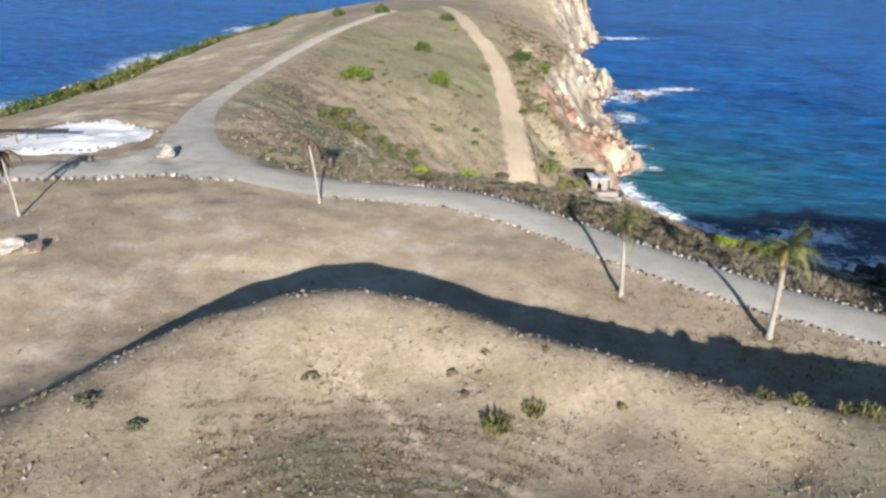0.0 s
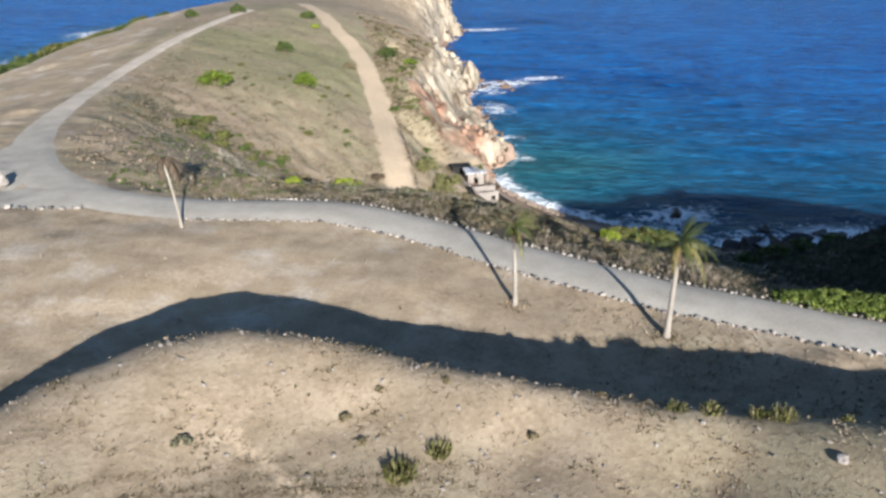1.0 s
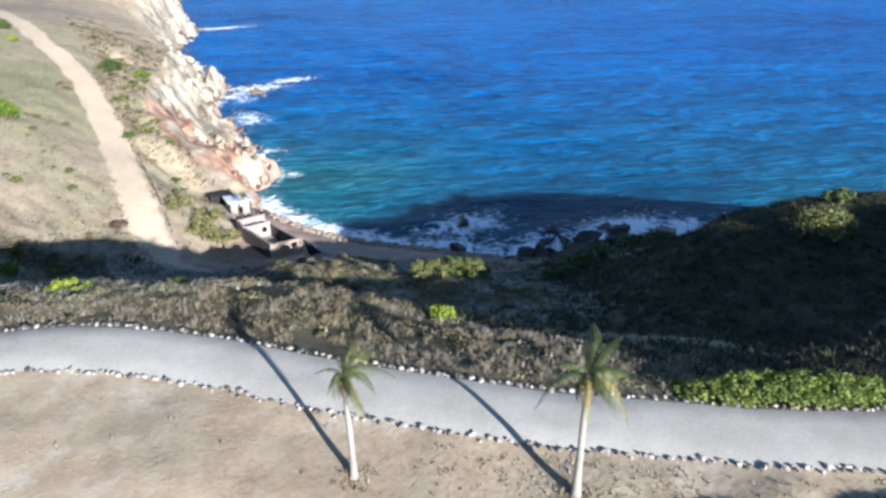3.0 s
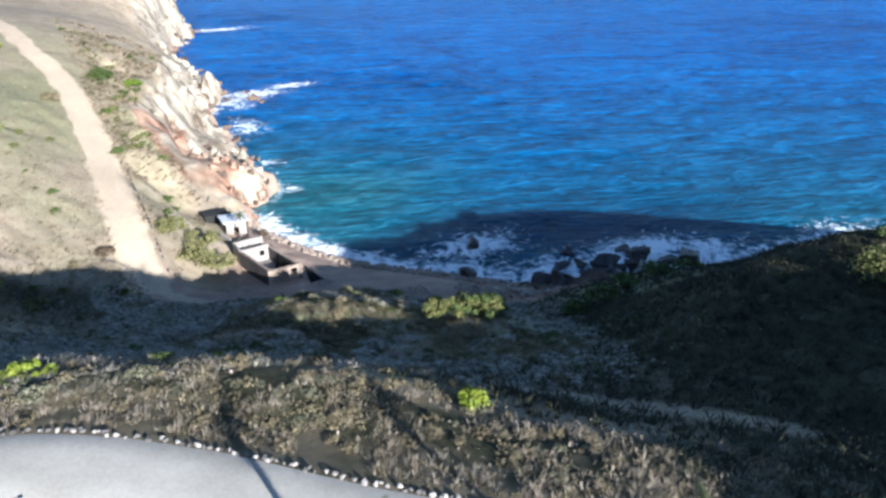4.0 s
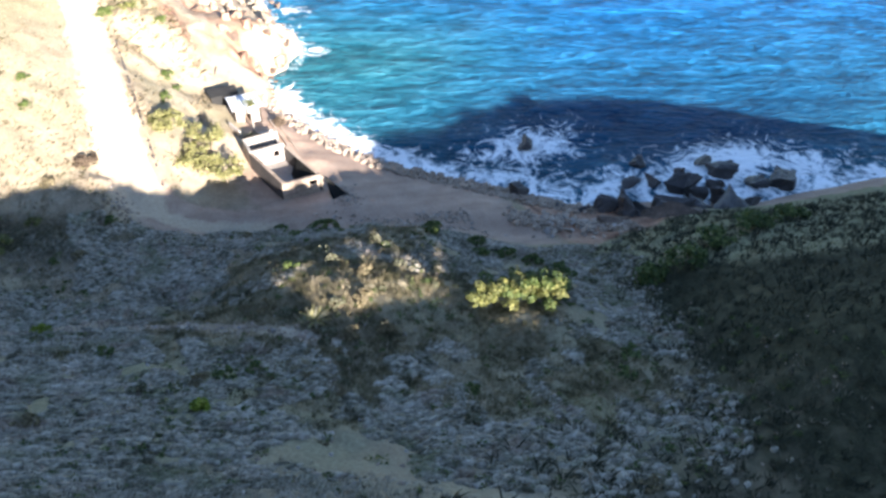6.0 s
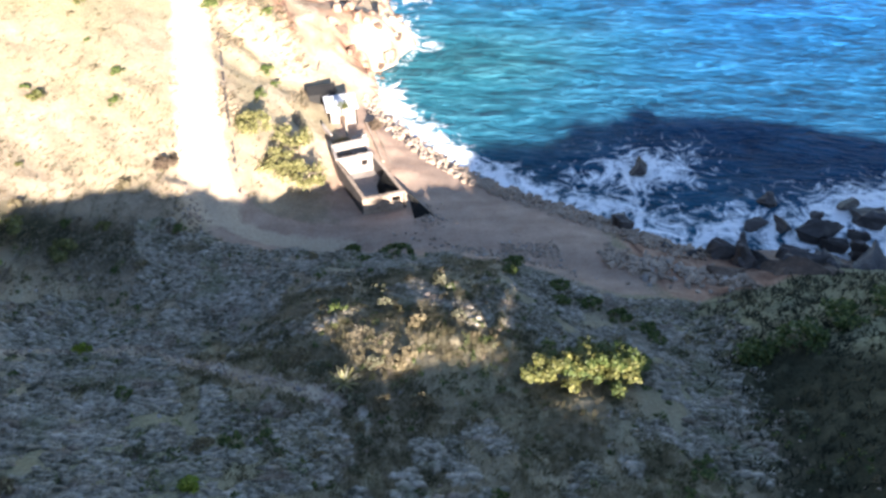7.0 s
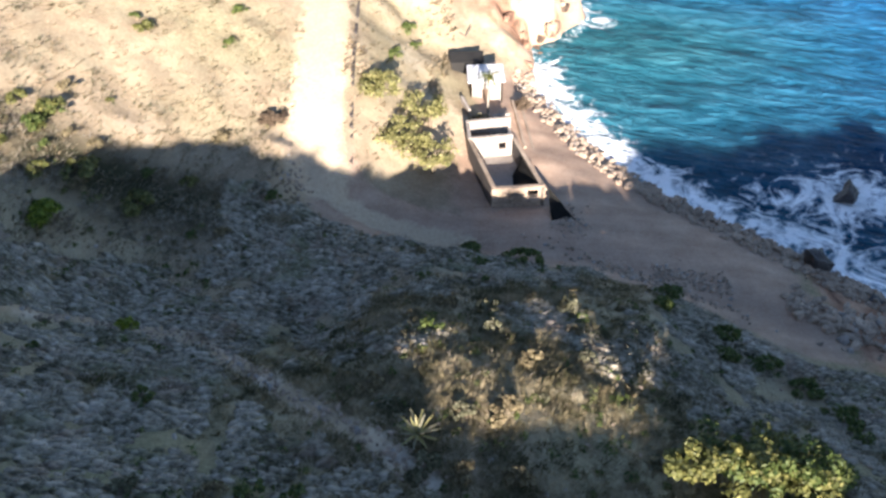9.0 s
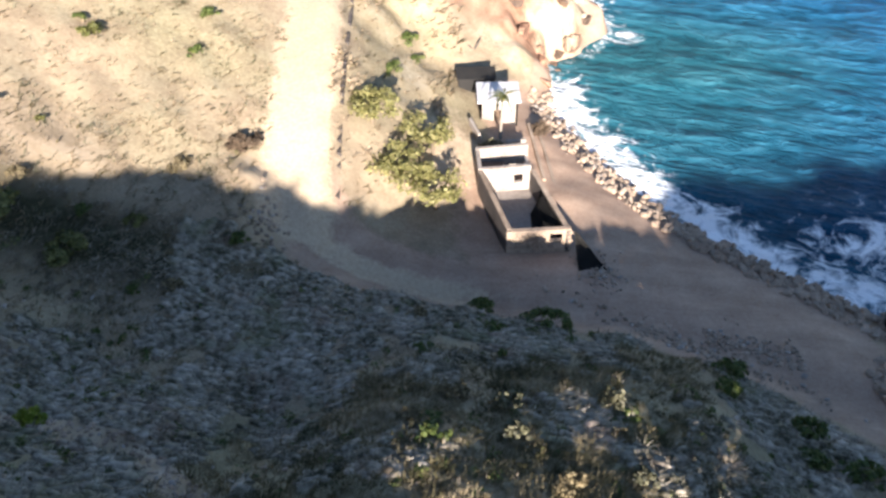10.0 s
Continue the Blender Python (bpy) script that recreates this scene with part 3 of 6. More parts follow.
crag = (1 - np.abs(waves(XX, YY, 14))) * 5.0 + waves(XX * 0.8 + YY * 0.3, YY, 6.3) * 1.5 + waves(XX, YY, 2.9) * 0.9 + waves(YY, XX, 1.4) * 0.5
HEIGHT += CLIFF * (crag - 2.6) * (1 - 0.6 * step(YY, 240, 256) * (1 - step(YY, 325, 340)))
tier = HEIGHT / 5.5 + waves(XX, YY, 9) * 0.9 + 0.035 * YY
tier -= np.floor(tier)
HEIGHT += CLIFF * 5.5 * 0.22 * (step(tier, 0.25, 0.75) - tier)
HEIGHT += np.where(STEEP > 0.5, waves(XX, YY, 2.2) * 0.25, 0) * step(YY, 60, 80)


def height(x, y):
    """Height of the built ground at one place."""
    i = min(max(int(np.searchsorted(GX, x)) - 1, 0), len(GX) - 2)
    j = min(max(int(np.searchsorted(GY, y)) - 1, 0), len(GY) - 2)
    u, v = (x - GX[i]) / (GX[i + 1] - GX[i]), (y - GY[j]) / (GY[j + 1] - GY[j])
    a = HEIGHT[j, i] * (1 - u) + HEIGHT[j, i + 1] * u
    b = HEIGHT[j + 1, i] * (1 - u) + HEIGHT[j + 1, i + 1] * u
    return float(a * (1 - v) + b * v)


def sheet(name, X, Y, Z, mat, masks=()):
    h, w = X.shape
    me = bpy.data.meshes.new(name)
    co = np.stack([X, Y, Z], -1).reshape(-1, 3)
    k = np.arange(h * w).reshape(h, w)
    quads = np.stack([k[:-1, :-1], k[:-1, 1:], k[1:, 1:], k[1:, :-1]], -1).reshape(-1, 4)
    me.vertices.add(len(co))
    me.vertices.foreach_set("co", co.ravel())
    me.loops.add(quads.size)
    me.loops.foreach_set("vertex_index", quads.ravel().astype(np.int32))
    me.polygons.add(len(quads))
    me.polygons.foreach_set("loop_start", np.arange(0, quads.size, 4, dtype=np.int32))
    me.polygons.foreach_set("use_smooth", np.ones(len(quads), bool))
    me.update()
    me.validate()
    for key, val in masks:
        a = me.attributes.new(key, 'FLOAT', 'POINT')
        a.data.foreach_set("value", np.ascontiguousarray(val, dtype=np.float32).ravel())
    me.materials.append(mat)
    return new(name, me)


OLD_TRACK = [(27, 74.5), (31.5, 71.2), (36.5, 68), (40.3, 64.5), (42, 59.5), (42.6, 53)]
STONE_LINE = [(-1.5, 108.4), (2.4, 109.2), (6.5, 108.8), (10.7, 107.6), (15, 103.4), (20, 98.7), (23.8, 95.8), (26.5, 93.5)]
PAD = (-40.2, 81.3)             # middle of the white sand circle
pad_d = np.hypot((XX - PAD[0]) / 1.25, (YY - PAD[1]) / 1.2)
D_WORN = (D_DIRT + 0.5 * waves(XX, YY, 4.0)) / np.interp(YY, (132, 165, 205, 240), (1.55, 1.35, 1.15, 1.0))
ROAD_Y = np.interp(XX, (-26, -21, -15, -7, 0.8, 7.9, 13.9, 18.6, 23, 31.5, 41, 66), (78, 71, 67, 64.8, 64.2, 59.6, 53.6, 49.4, 45.6, 39.7, 34.8, 24.5))
below_road = step(YY - ROAD_Y, 1.0, 3.0) * step(XX, -26, -22)
m_path = np.maximum(step(-D_WORN, -2.7, -1.1), 0.62 * hump(XX, YY, -7, 53.5, 8, 2.0))
m_path = np.maximum(m_path, 0.45 * hump(XX, YY, -30.5, 52, 1.8, 14))
m_path = np.maximum(m_path, 0.58 * hump(XX, YY, -14, 49.5, 5, 1.3))
m_path = np.maximum(m_path, 0.6 * step(-np.hypot(XX + 21, YY - 72), -5, -2))
m_path = np.maximum(m_path, 0.72 * step(-D_TRACK, -1.9, -0.8) * (1 - step(XX, 27, 36)))
m_sand = np.maximum(step(-D_TRACK, -5.5, -2.5) * step(XX, 13, 17), SHORE * step(XX, 30, 40))
m_sand = np.maximum(m_sand, step(-BASE, -4.3, -3.4) * step(XX, 24, 32) * (1 - step(YY, 158, 164)) * (1 - step(XX, 60, 72)))
m_sand = np.maximum(m_sand, SHORE * (1 - step(XX, -90, -70)))
m_rock = np.maximum(step(XX + 2.0 * waves(XX, YY, 7) - CLIFF_X, -1.5, 1.0) * step(YY, 164, 170) * (0.55 + 0.45 * CLIFF), SHORE * step(XX, 66, 74) * (1 - step(XX, 130, 150)))
m_rock = np.maximum(m_rock, SHORE * step(YY, 158, 166))
stony = step(XX, 57, 64) * (1 - step(XX, 72, 80)) * step(YY, 104, 109) * (1 - step(BASE, 3.4, 4.6))
m_rock = np.maximum(m_rock, stony)
m_sand = m_sand * (1 - stony)
m_bare = np.maximum(hump(XX, YY, -10, 53, 36, 10) * 1.0, hump(XX, YY, -30, 40, 9, 22) * 0.75)
m_bare = np.maximum(m_bare, 0.55 * step(-D_ROAD, -6.0, -2.0) * (1 - below_road))
m_bare = np.maximum(m_bare, 0.95 * hump(XX, YY, 12.6, 132, 3.0, 7))
m_bare = np.maximum(m_bare, 0.25 * hump(XX, YY, 4, 92, 13, 20))
m_bare = np.maximum(m_bare, (0.4 + 0.3 * waves(XX, YY, 6)) * step(STEEP, 0.5, 0.8) * step(XX, 14, 30) * step(YY, 128, 150))
m_path = np.maximum(m_path, 0.6 * hump(XX, YY, 27.5, 146, 4.5, 8))
m_bare = np.maximum(m_bare, 0.85 * step(-XX, 32, 38) * step(YY, 66, 90))
m_green = np.maximum(0.92 * hump(XX, YY, -8, 170, 28, 44), 0.48 * hump(XX, YY, 22, 92, 34, 30)) - 0.5 * hump(XX, YY, -2, 135, 24, 14) + 0.42 * waves(XX, YY, 15) + 0.25 * waves(XX, YY, 6)
m_green = np.maximum(m_green, 0.28 * step(YY, 66, 74) * step(STEEP, 0.3, 0.45) * (1 - step(YY, 118, 128)))
m_green = np.maximum(m_green, 0.85 * step(XX, 50, 62) * step(YY, 45, 60))
m_green = np.maximum(m_green, (-0.1 + 0.5 * waves(XX, YY, 5)) * (1 - step(YY, 34, 38)) * step(-XX, -14, 0))
m_green = np.maximum(m_green, (0.75 + 0.5 * waves(XX, YY * 0.5 + XX, 5)) * hump(XX, YY, 23, 178, 6, 32))
m_green = np.where(YY < 42, m_green * (1 - 0.75 * (1 - step(YY, 36, 42))) + (0.12 + 0.35 * waves(XX, YY, 5)) * (1 - step(YY, 26, 34)), m_green)
# dark growth, with the shade of ravine, bank gaps and gully painted in
m_shade_growth = 0.9 * step(XX - 0.5 * (YY - 80), 45, 55) * step(YY, 42, 52) * (1 - step(XX + YY, 160, 166))
m_shade_growth = np.maximum(m_shade_growth, 0.75 * hump(XX, YY, 40, 66, 15, 9))
m_shade_growth = np.maximum(m_shade_growth, 1.1 * hump(XX, YY, 46, 49, 13, 12) * below_road)
m_shade_growth = np.maximum(m_shade_growth, (0.68 + 0.27 * step(YY - ROAD_Y, 4, 12)) * below_road * step(-(YY - ROAD_Y), -19, -13) * step(XX, -10, -2))
m_shade_growth = np.maximum(m_shade_growth, 1.15 * hump(XX, YY, 2, 124.5, 12, 3.2))
m_bare = m_bare * (1 - hump(XX, YY, 0, 122, 13, 6))
m_bare = np.maximum(m_bare, 1.3 * hump(XX, YY, 13.2, 129.6, 1.6, 3.6))
D_OLD = away(XX, YY, OLD_TRACK)
m_bare = np.maximum(m_bare, 0.24 * step(-D_OLD, -2.2, -0.7))
m_shade_growth = m_shade_growth * step(D_OLD, 0.8, 1.8)
m_bare = np.maximum(m_bare, 1.1 * step(-away(XX, YY, STONE_LINE), -1.3, -0.4))
m_path = np.maximum(m_path, 0.62 * step(-away(XX, YY, [(-4.5, 32.4), (-0.4, 27.6), (3.6, 24.8)]), -0.8, -0.2))
m_white = 2.0 * step(-pad_d, -6.7, -5.9)
ground = sheet("ground", XX, YY, HEIGHT, M_GROUND, (("path", m_path), ("sand", m_sand), ("rock", m_rock), ("bare", m_bare), ("green", m_green), ("shade_growth", m_shade_growth), ("white", m_white)))
tagged(ground, "dry grassy island headland with bare earth and cliffs", "ground", kind="structure")

# the sea: one sheet to the horizon, finer in the cove
WX = spaced((-4500, -400, 410), (-400, -20, 20), (-20, 24, 4), (24, 130, 0.8), (130, 300, 6), (300, 900, 50), (900, 4500, 400))
WY = spaced((-4500, -300, 420), (-300, 90, 26), (90, 180, 0.8), (180, 270, 1.6), (270, 420, 3), (420, 900, 16), (900, 4700, 380))
WXX, WYY = np.meshgrid(WX, WY)
inside = (WXX > -165) & (WXX < 195) & (WYY > -55) & (WYY < 495)
bed = np.full(WXX.shape, -14.0)
bed[inside] = land(WXX[inside], WYY[inside])
w_coast = away(WXX, WYY, COAST_LINE)
swell = (waves(WXX * 0.45 + WYY * 0.1, WYY, 5.0) * 0.16 + waves(WXX * 0.5, WYY, 2.2) * 0.07) * (WXX > 24) * (WXX < 130) * (WYY > 90) * (WYY < 420)
w_shallow = np.maximum(0.85 * np.exp(-w_coast / 24), 0.86 * np.exp(-w_coast / 80)) * step(WXX, 20, 40) * (1 - 0.92 * step(WYY, 165, 280)) + 0.22 * hump(WXX, WYY, 62, 168, 24, 20) * step(WXX, 20, 40) + 0.5 * step(bed, -7, -1) * step(-WXX, 0, 60)
FOAM_SPOTS = [(70, 135.5, 9, 5.2, 0.95), (92, 119.5, 13, 6.5, 1.05), (79, 121, 9, 5.5, 0.95), (64, 128, 5, 4, 0.8), (106, 114, 9, 5, 0.9), (59, 256, 7, 10, 0.75), (67, 261, 10, 5, 0.8), (80, 267, 9, 3.5, 0.75),
              (50, 178, 3, 3, 0.5), (49, 188, 2, 4, 0.4), (84, 383, 16, 4, 0.9), (56, 228, 4, 8, 0.7), (52, 196, 3, 3, 0.5), (130, 108, 10, 5, 0.8), (68, 125, 7, 4, 0.7)]
surge = 0.5 + 0.5 * waves(WXX, WYY, 9) + 0.25 * waves(WXX, WYY, 3.5)
w_foam = (0.85 + 0.35 * surge) * step(-w_coast, -7.0, -1.4) * step(WXX, 36, 40) * (1 - step(WYY, 162, 172))
w_foam = np.maximum(w_foam, 0.85 * surge * step(-w_coast, -3.6, -0.6) * step(WXX, 36, 40) * step(WYY, 165, 172))
w_foam = np.maximum(w_foam, (0.16 + 0.18 * surge) * step(-w_coast, -9, -3) * step(WXX, 42, 60) * (1 - step(WYY, 150, 160)))
w_foam = np.maximum(w_foam, 0.9 * step(-w_coast, -7, -1) * (1 - step(WXX, -100, -80)))
for fx, fy, rx, ry, k in FOAM_SPOTS:
    w_foam = np.maximum(w_foam, 1.3 * k * hump(WXX, WYY, fx, fy, rx, ry) * (0.75 + 0.5 * surge))
# reef patches, stretched to deepen the hill's shadow on the water
w_reef_shade = np.maximum(hump(WXX, WYY, 76, 139, 24, 11), hump(WXX, WYY, 102, 128, 34, 12)) * 1.15
w_reef_shade = np.clip(w_reef_shade + 0.25 * waves(WXX, WYY, 9) * w_reef_shade, 0, 1)
sea = sheet("water", WXX, WYY, swell, M_WATER, (("shallow", np.clip(w_shallow, 0, 1)), ("foam", np.clip(w_foam, 0, 1.5)), ("reef_shade", w_reef_shade)))
tagged(sea, "deep blue sea with white surf at the rocks", "sea", kind="structure")

# the gravel road
def strip(name, line, half, lift, mat, gap=0.35, label="", category="road", taper_to=1.0):
    c = run(line.tolist(), 0.7)
    rows = []
    taper = np.interp(c[:, 1], (84, 118), (1.0, taper_to))
    for off in np.linspace(-half, half, 7):
        p = c + (beside(c, off) - c) * taper[:, None]
        p[:, 0] += 0.10 * waves(p[:, 0] + off * 9, p[:, 1], 1.7) * (abs(off) > half * 0.9)
        p[:, 2] = [height(a, b) for a, b in p[:, :2]]
        p[:, 2] += lift - (0.10 if abs(off) > half * 0.9 else 0.0)
        rows.append(p)
    r = np.stack(rows)
    ob = sheet(name, r[:, :, 0], r[:, :, 1], r[:, :, 2], mat)
    return tagged(ob, label, category, kind="structure")


road = strip("road", ROAD_LINE, ROAD_HALF, 0.10, M_GRAVEL, label="pale grey gravel road winding over the plateau", taper_to=0.66)
BRANCH_LINE = rounded([(-19, 69.5, 0), (-25, 70.5, 0), (-33, 68.5, 0), (-42, 65.0, 0), (-58, 58, 0)])
branch = strip("road", BRANCH_LINE, 2.6, 0.115, M_GRAVEL, label="pale gravel side road beside the white circle")
fork = strip("road", rounded([(-33, 69.6, 0), (-29.5, 71.6, 0), (-27.4, 75, 0), (-28.2, 80, 0), (-29.8, 88, 0)]), 2.1, 0.13, M_GRAVEL, label="gravel corner where the side road turns off")

# ---------------------------------------------------------------- builders
rng = np.random.RandomState(11)


def heights(x, y):
    i = np.clip(np.searchsorted(GX, x) - 1, 0, len(GX) - 2)
    j = np.clip(np.searchsorted(GY, y) - 1, 0, len(GY) - 2)
    u, v = (x - GX[i]) / (GX[i + 1] - GX[i]), (y - GY[j]) / (GY[j + 1] - GY[j])
    a = HEIGHT[j, i] * (1 - u) + HEIGHT[j, i + 1] * u
    b = HEIGHT[j + 1, i] * (1 - u) + HEIGHT[j + 1, i + 1] * u
    return a * (1 - v) + b * v


def part(name, bm, mat, parent=None, label="", smooth=False):
    me = bpy.data.meshes.new(name)
    bm.to_mesh(me)
    bm.free()
    return part_mesh(name, me, mat, parent, label, smooth)


def part_mesh(name, me, mat=None, parent=None, label="", smooth=False):
    if mat is not None and not me.materials:
        me.materials.append(mat)
    if smooth:
        me.polygons.foreach_set("use_smooth", np.ones(len(me.polygons), bool))
    ob = new(name, me)
    ob.parent = parent
    if label:
        ob["label"] = label
    return ob


def raw_mesh(name, v, f, mat):
    me = bpy.data.meshes.new(name)
    me.from_pydata(np.asarray(v).tolist(), [], np.asarray(f).tolist() if not isinstance(f, list) else f)
    me.materials.append(mat)
    return me


def thing(name, label, category, group="", at=None):
    ob = new(name)
    ob.empty_display_size = 0.3
    if at is not None:
        ob.matrix_world = Matrix.Translation(at) if not isinstance(at, Matrix) else at
    return tagged(ob, label, category, group)


def leaves(centres, radii, per, size, squash=0.8, seed=0, long=1.6, lift=0.3):
    """Clumps of small folded leaves: corners and faces."""
    r = np.random.RandomState(seed)
    c = np.repeat(np.asarray(centres, float), per, 0)
    rad = np.repeat(np.asarray(radii, float), per)
    d = r.normal(size=(len(c), 3))
    d /= np.linalg.norm(d, axis=1)[:, None]
    d[:, 2] = np.where(d[:, 2] < -0.35, -d[:, 2], d[:, 2])
    p = c + d * (rad * r.uniform(0.55, 1.08, len(c)))[:, None] * (1, 1, squash)
    n = d + r.normal(size=d.shape) * 0.65 + (0, 0, lift)
    n /= np.linalg.norm(n, axis=1)[:, None]
    t = np.cross(n, r.normal(size=d.shape))
    t /= np.linalg.norm(t, axis=1)[:, None] + 1e-9
    b = np.cross(n, t)
    s = size * r.uniform(0.6, 1.3, len(c))[:, None]
    v = np.stack([p - t * s * long * 0.5, p + b * s * 0.5 + n * s * 0.12, p + t * s * long * 0.5, p - b * s * 0.5 + n * s * 0.12], 1).reshape(-1, 3)
    k = np.arange(len(c))[:, None] * 4
    return v, np.concatenate([k + (0, 1, 2), k + (0, 2, 3)], 0)


def tube(bm, pts, radii, sides=7):
    """A tapered limb through the given points."""
    rings = []
    for i, p in enumerate(pts):
        a = Vector(pts[max(i - 1, 0)])
        b = Vector(pts[min(i + 1, len(pts) - 1)])
        q = (b - a).to_track_quat('Z', 'Y')
        rings.append([bm.verts.new(Vector(p) + q @ Vector((math.cos(2 * math.pi * k / sides) * radii[i], math.sin(2 * math.pi * k / sides) * radii[i], 0))) for k in range(sides)])
    for r0, r1 in zip(rings[:-1], rings[1:]):
        for k in range(sides):
            bm.faces.new((r0[k], r0[(k + 1) % sides], r1[(k + 1) % sides], r1[k]))
    bm.faces.new(rings[0][::-1])
    bm.faces.new(rings[-1])


def box(bm, x0, y0, z0, x1, y1, z1, m=None):
    vs = [bm.verts.new(v) for v in ((x0, y0, z0), (x1, y0, z0), (x1, y1, z0), (x0, y1, z0), (x0, y0, z1), (x1, y0, z1), (x1, y1, z1), (x0, y1, z1))]
    for q in ((0, 3, 2, 1), (4, 5, 6, 7), (0, 1, 5, 4), (1, 2, 6, 5), (2, 3, 7, 6), (3, 0, 4, 7)):
        bm.faces.new([vs[i] for i in q])
    if m is not None:
        bmesh.ops.transform(bm, matrix=m, verts=vs)
    return vs


def lump(seed, sub=1, flat=0.75, jag=0.25):
    """An irregular stone about one metre across."""
    bm = bmesh.new()
    bmesh.ops.create_icosphere(bm, subdivisions=sub, radius=0.5)
    o = Vector((seed * 3.7, seed * 1.3, seed * 2.1))
    for v in bm.verts:
        k = 1 + jag * (noise.noise(v.co * 2.2 + o) * 1.3 + noise.noise(v.co * 5 + o) * 0.6)
        v.co *= k
        v.co.z *= flat
        v.co.x *= 1.15
    return bm


def lump_mesh(name, seed, mat, sub=1, flat=0.75, jag=0.25):
    bm = lump(seed, sub, flat, jag)
    me = bpy.data.meshes.new(name)
    bm.to_mesh(me)
    bm.free()
    me.materials.append(mat)
    return me


def bush(name, label, at, wide, deep, tall, leaf, mat, per=26, clumps=24, seed=1, category="shrub", group="", stems=True, ragged=0.35):
    """A shrub: a few stems and a ragged crown of leaf clumps."""
    r = np.random.RandomState(seed)
    top = thing(name, label, category, group, at)
    a, d = r.uniform(0, 6.283, clumps), np.sqrt(r.uniform(0, 1, clumps))
    cx, cy = np.cos(a) * d * wide * 0.5, np.sin(a) * d * deep * 0.5
    cz = tall * (0.25 + 0.55 * (1 - d ** 2) * r.uniform(1 - ragged, 1.0 + ragged * 0.4, clumps))
    rad = (0.30 * min(wide, deep, tall * 1.4)) * r.uniform(0.6, 1.15, clumps)
    v, f = leaves(np.stack([cx, cy, cz], 1), rad, per, leaf, 0.8, seed + 5)
    v[:, 2] = np.maximum(v[:, 2], -0.1)
    part_mesh("crown", raw_mesh("crown", v, f, mat), None, top)
    if stems:
        bm = bmesh.new()
        for k in range(5):
            i = r.randint(clumps)
            e = (cx[i] * 0.8, cy[i] * 0.8, cz[i])
            tube(bm, [(e[0] * 0.1, e[1] * 0.1, -0.25), (e[0] * 0.5, e[1] * 0.5, e[2] * 0.5), e], [0.035 * tall + 0.01, 0.03 * tall, 0.01], 5)
        part("branch", bm, M_WOOD, top)
    return top


def tufts(name, x, y, size, blades, mat, label, lean=0.5, seed=0, wide=0.16, rise=1.0):
    """Many grass tufts in one mesh."""
    r = np.random.RandomState(seed)
    z = heights(x, y)
    base = np.repeat(np.stack([x, y, z - 0.04], 1), blades, 0)
    s = np.repeat(size, blades) * r.uniform(0.5, 1.2, len(base))
    a = r.uniform(0, 6.283, len(base))
    base[:, 0] += np.cos(a) * s * 0.25
    base[:, 1] += np.sin(a) * s * 0.25
    w = np.stack([-np.sin(a), np.cos(a), 0 * a], 1) * (s * wide)[:, None]
    tip = np.stack([np.cos(a) * s * lean * r.uniform(0.3, 1.4, len(a)) + 0.18 * s, np.sin(a) * s * lean * r.uniform(0.3, 1.4, len(a)), rise * s * r.uniform(0.6, 1.0, len(a))], 1)
    mid = tip * (0.45, 0.45, 0.62 + 0.5 * (1 - rise))
    v = np.stack([base - w, base + w, base + mid + w * 0.8, base + tip, base + mid - w * 0.8], 1).reshape(-1, 3)
    k = np.arange(len(base))[:, None] * 5
    f = np.concatenate([k + (0, 1, 2), k + (0, 2, 4), k + (4, 2, 3)], 0)
    return tagged(part_mesh(name, raw_mesh(name, v, f, mat)), label, "grass", kind="stuff")


def hummocks(name, x, y, wide, tall, mat, label, seed=0):
    """Low rounded cushions of matted grass in one mesh."""
    r = np.random.RandomState(seed)
    n, k = len(x), 8
    a = np.arange(k) * 2 * math.pi / k
    z = heights(x, y)
    turn = r.uniform(-0.5, 0.5, n)
    rows = []
    for rad, up in ((1.0, -0.12), (0.72, 0.62)):
        rr = wide[:, None] * rad * r.uniform(0.72, 1.28, (n, k))
        ex, ey = np.cos(a) * rr * 1.3, np.sin(a) * rr * 0.75
        px_, py_ = ex * np.cos(turn)[:, None] - ey * np.sin(turn)[:, None], ex * np.sin(turn)[:, None] + ey * np.cos(turn)[:, None]
        gx_, gy_ = x[:, None] + px_, y[:, None] + py_
        rows.append(np.stack([gx_, gy_, heights(gx_.ravel(), gy_.ravel()).reshape(n, k) + tall[:, None] * up * r.uniform(0.7, 1.3, (n, k))], -1))
    top = np.stack([x, y, z + tall], -1)[:, None, :]
    v = np.concatenate(rows + [top], 1).reshape(-1, 3)
    f = []
    base = np.arange(n)[:, None] * (2 * k + 1)
    for i in range(k):
        j = (i + 1) % k
        f += [base + (i, j, k + j), base + (i, k + j, k + i), base + (k + i, k + j, 2 * k)]
    return tagged(part_mesh(name, raw_mesh(name, v, np.concatenate(f, 0), mat), smooth=True), label, "grass", kind="stuff")


def scatter(n, x0, x1, y0, y1, keep, seed):
    r = np.random.RandomState(seed)
    x, y = r.uniform(x0, x1, n), r.uniform(y0, y1, n)
    ok = (away(x, y, ROAD_LINE) > 2.9) & (away(x, y, DIRT_LINE) > 2.2) & (away(x, y, TRACK_LINE) > 3.6) & (away(x, y, BRANCH_LINE) > 3.0)
    ok &= (away(x, y, STONE_LINE) > 0.65) & (away(x, y, OLD_TRACK) > 0.7)
    ok &= (np.hypot((x - PAD[0]) / 1.25, y - PAD[1]) > 6.9) & (heights(x, y) > 1.2)
    ok &= keep(x, y, r.uniform(0, 1, n))
    return x[ok], y[ok]

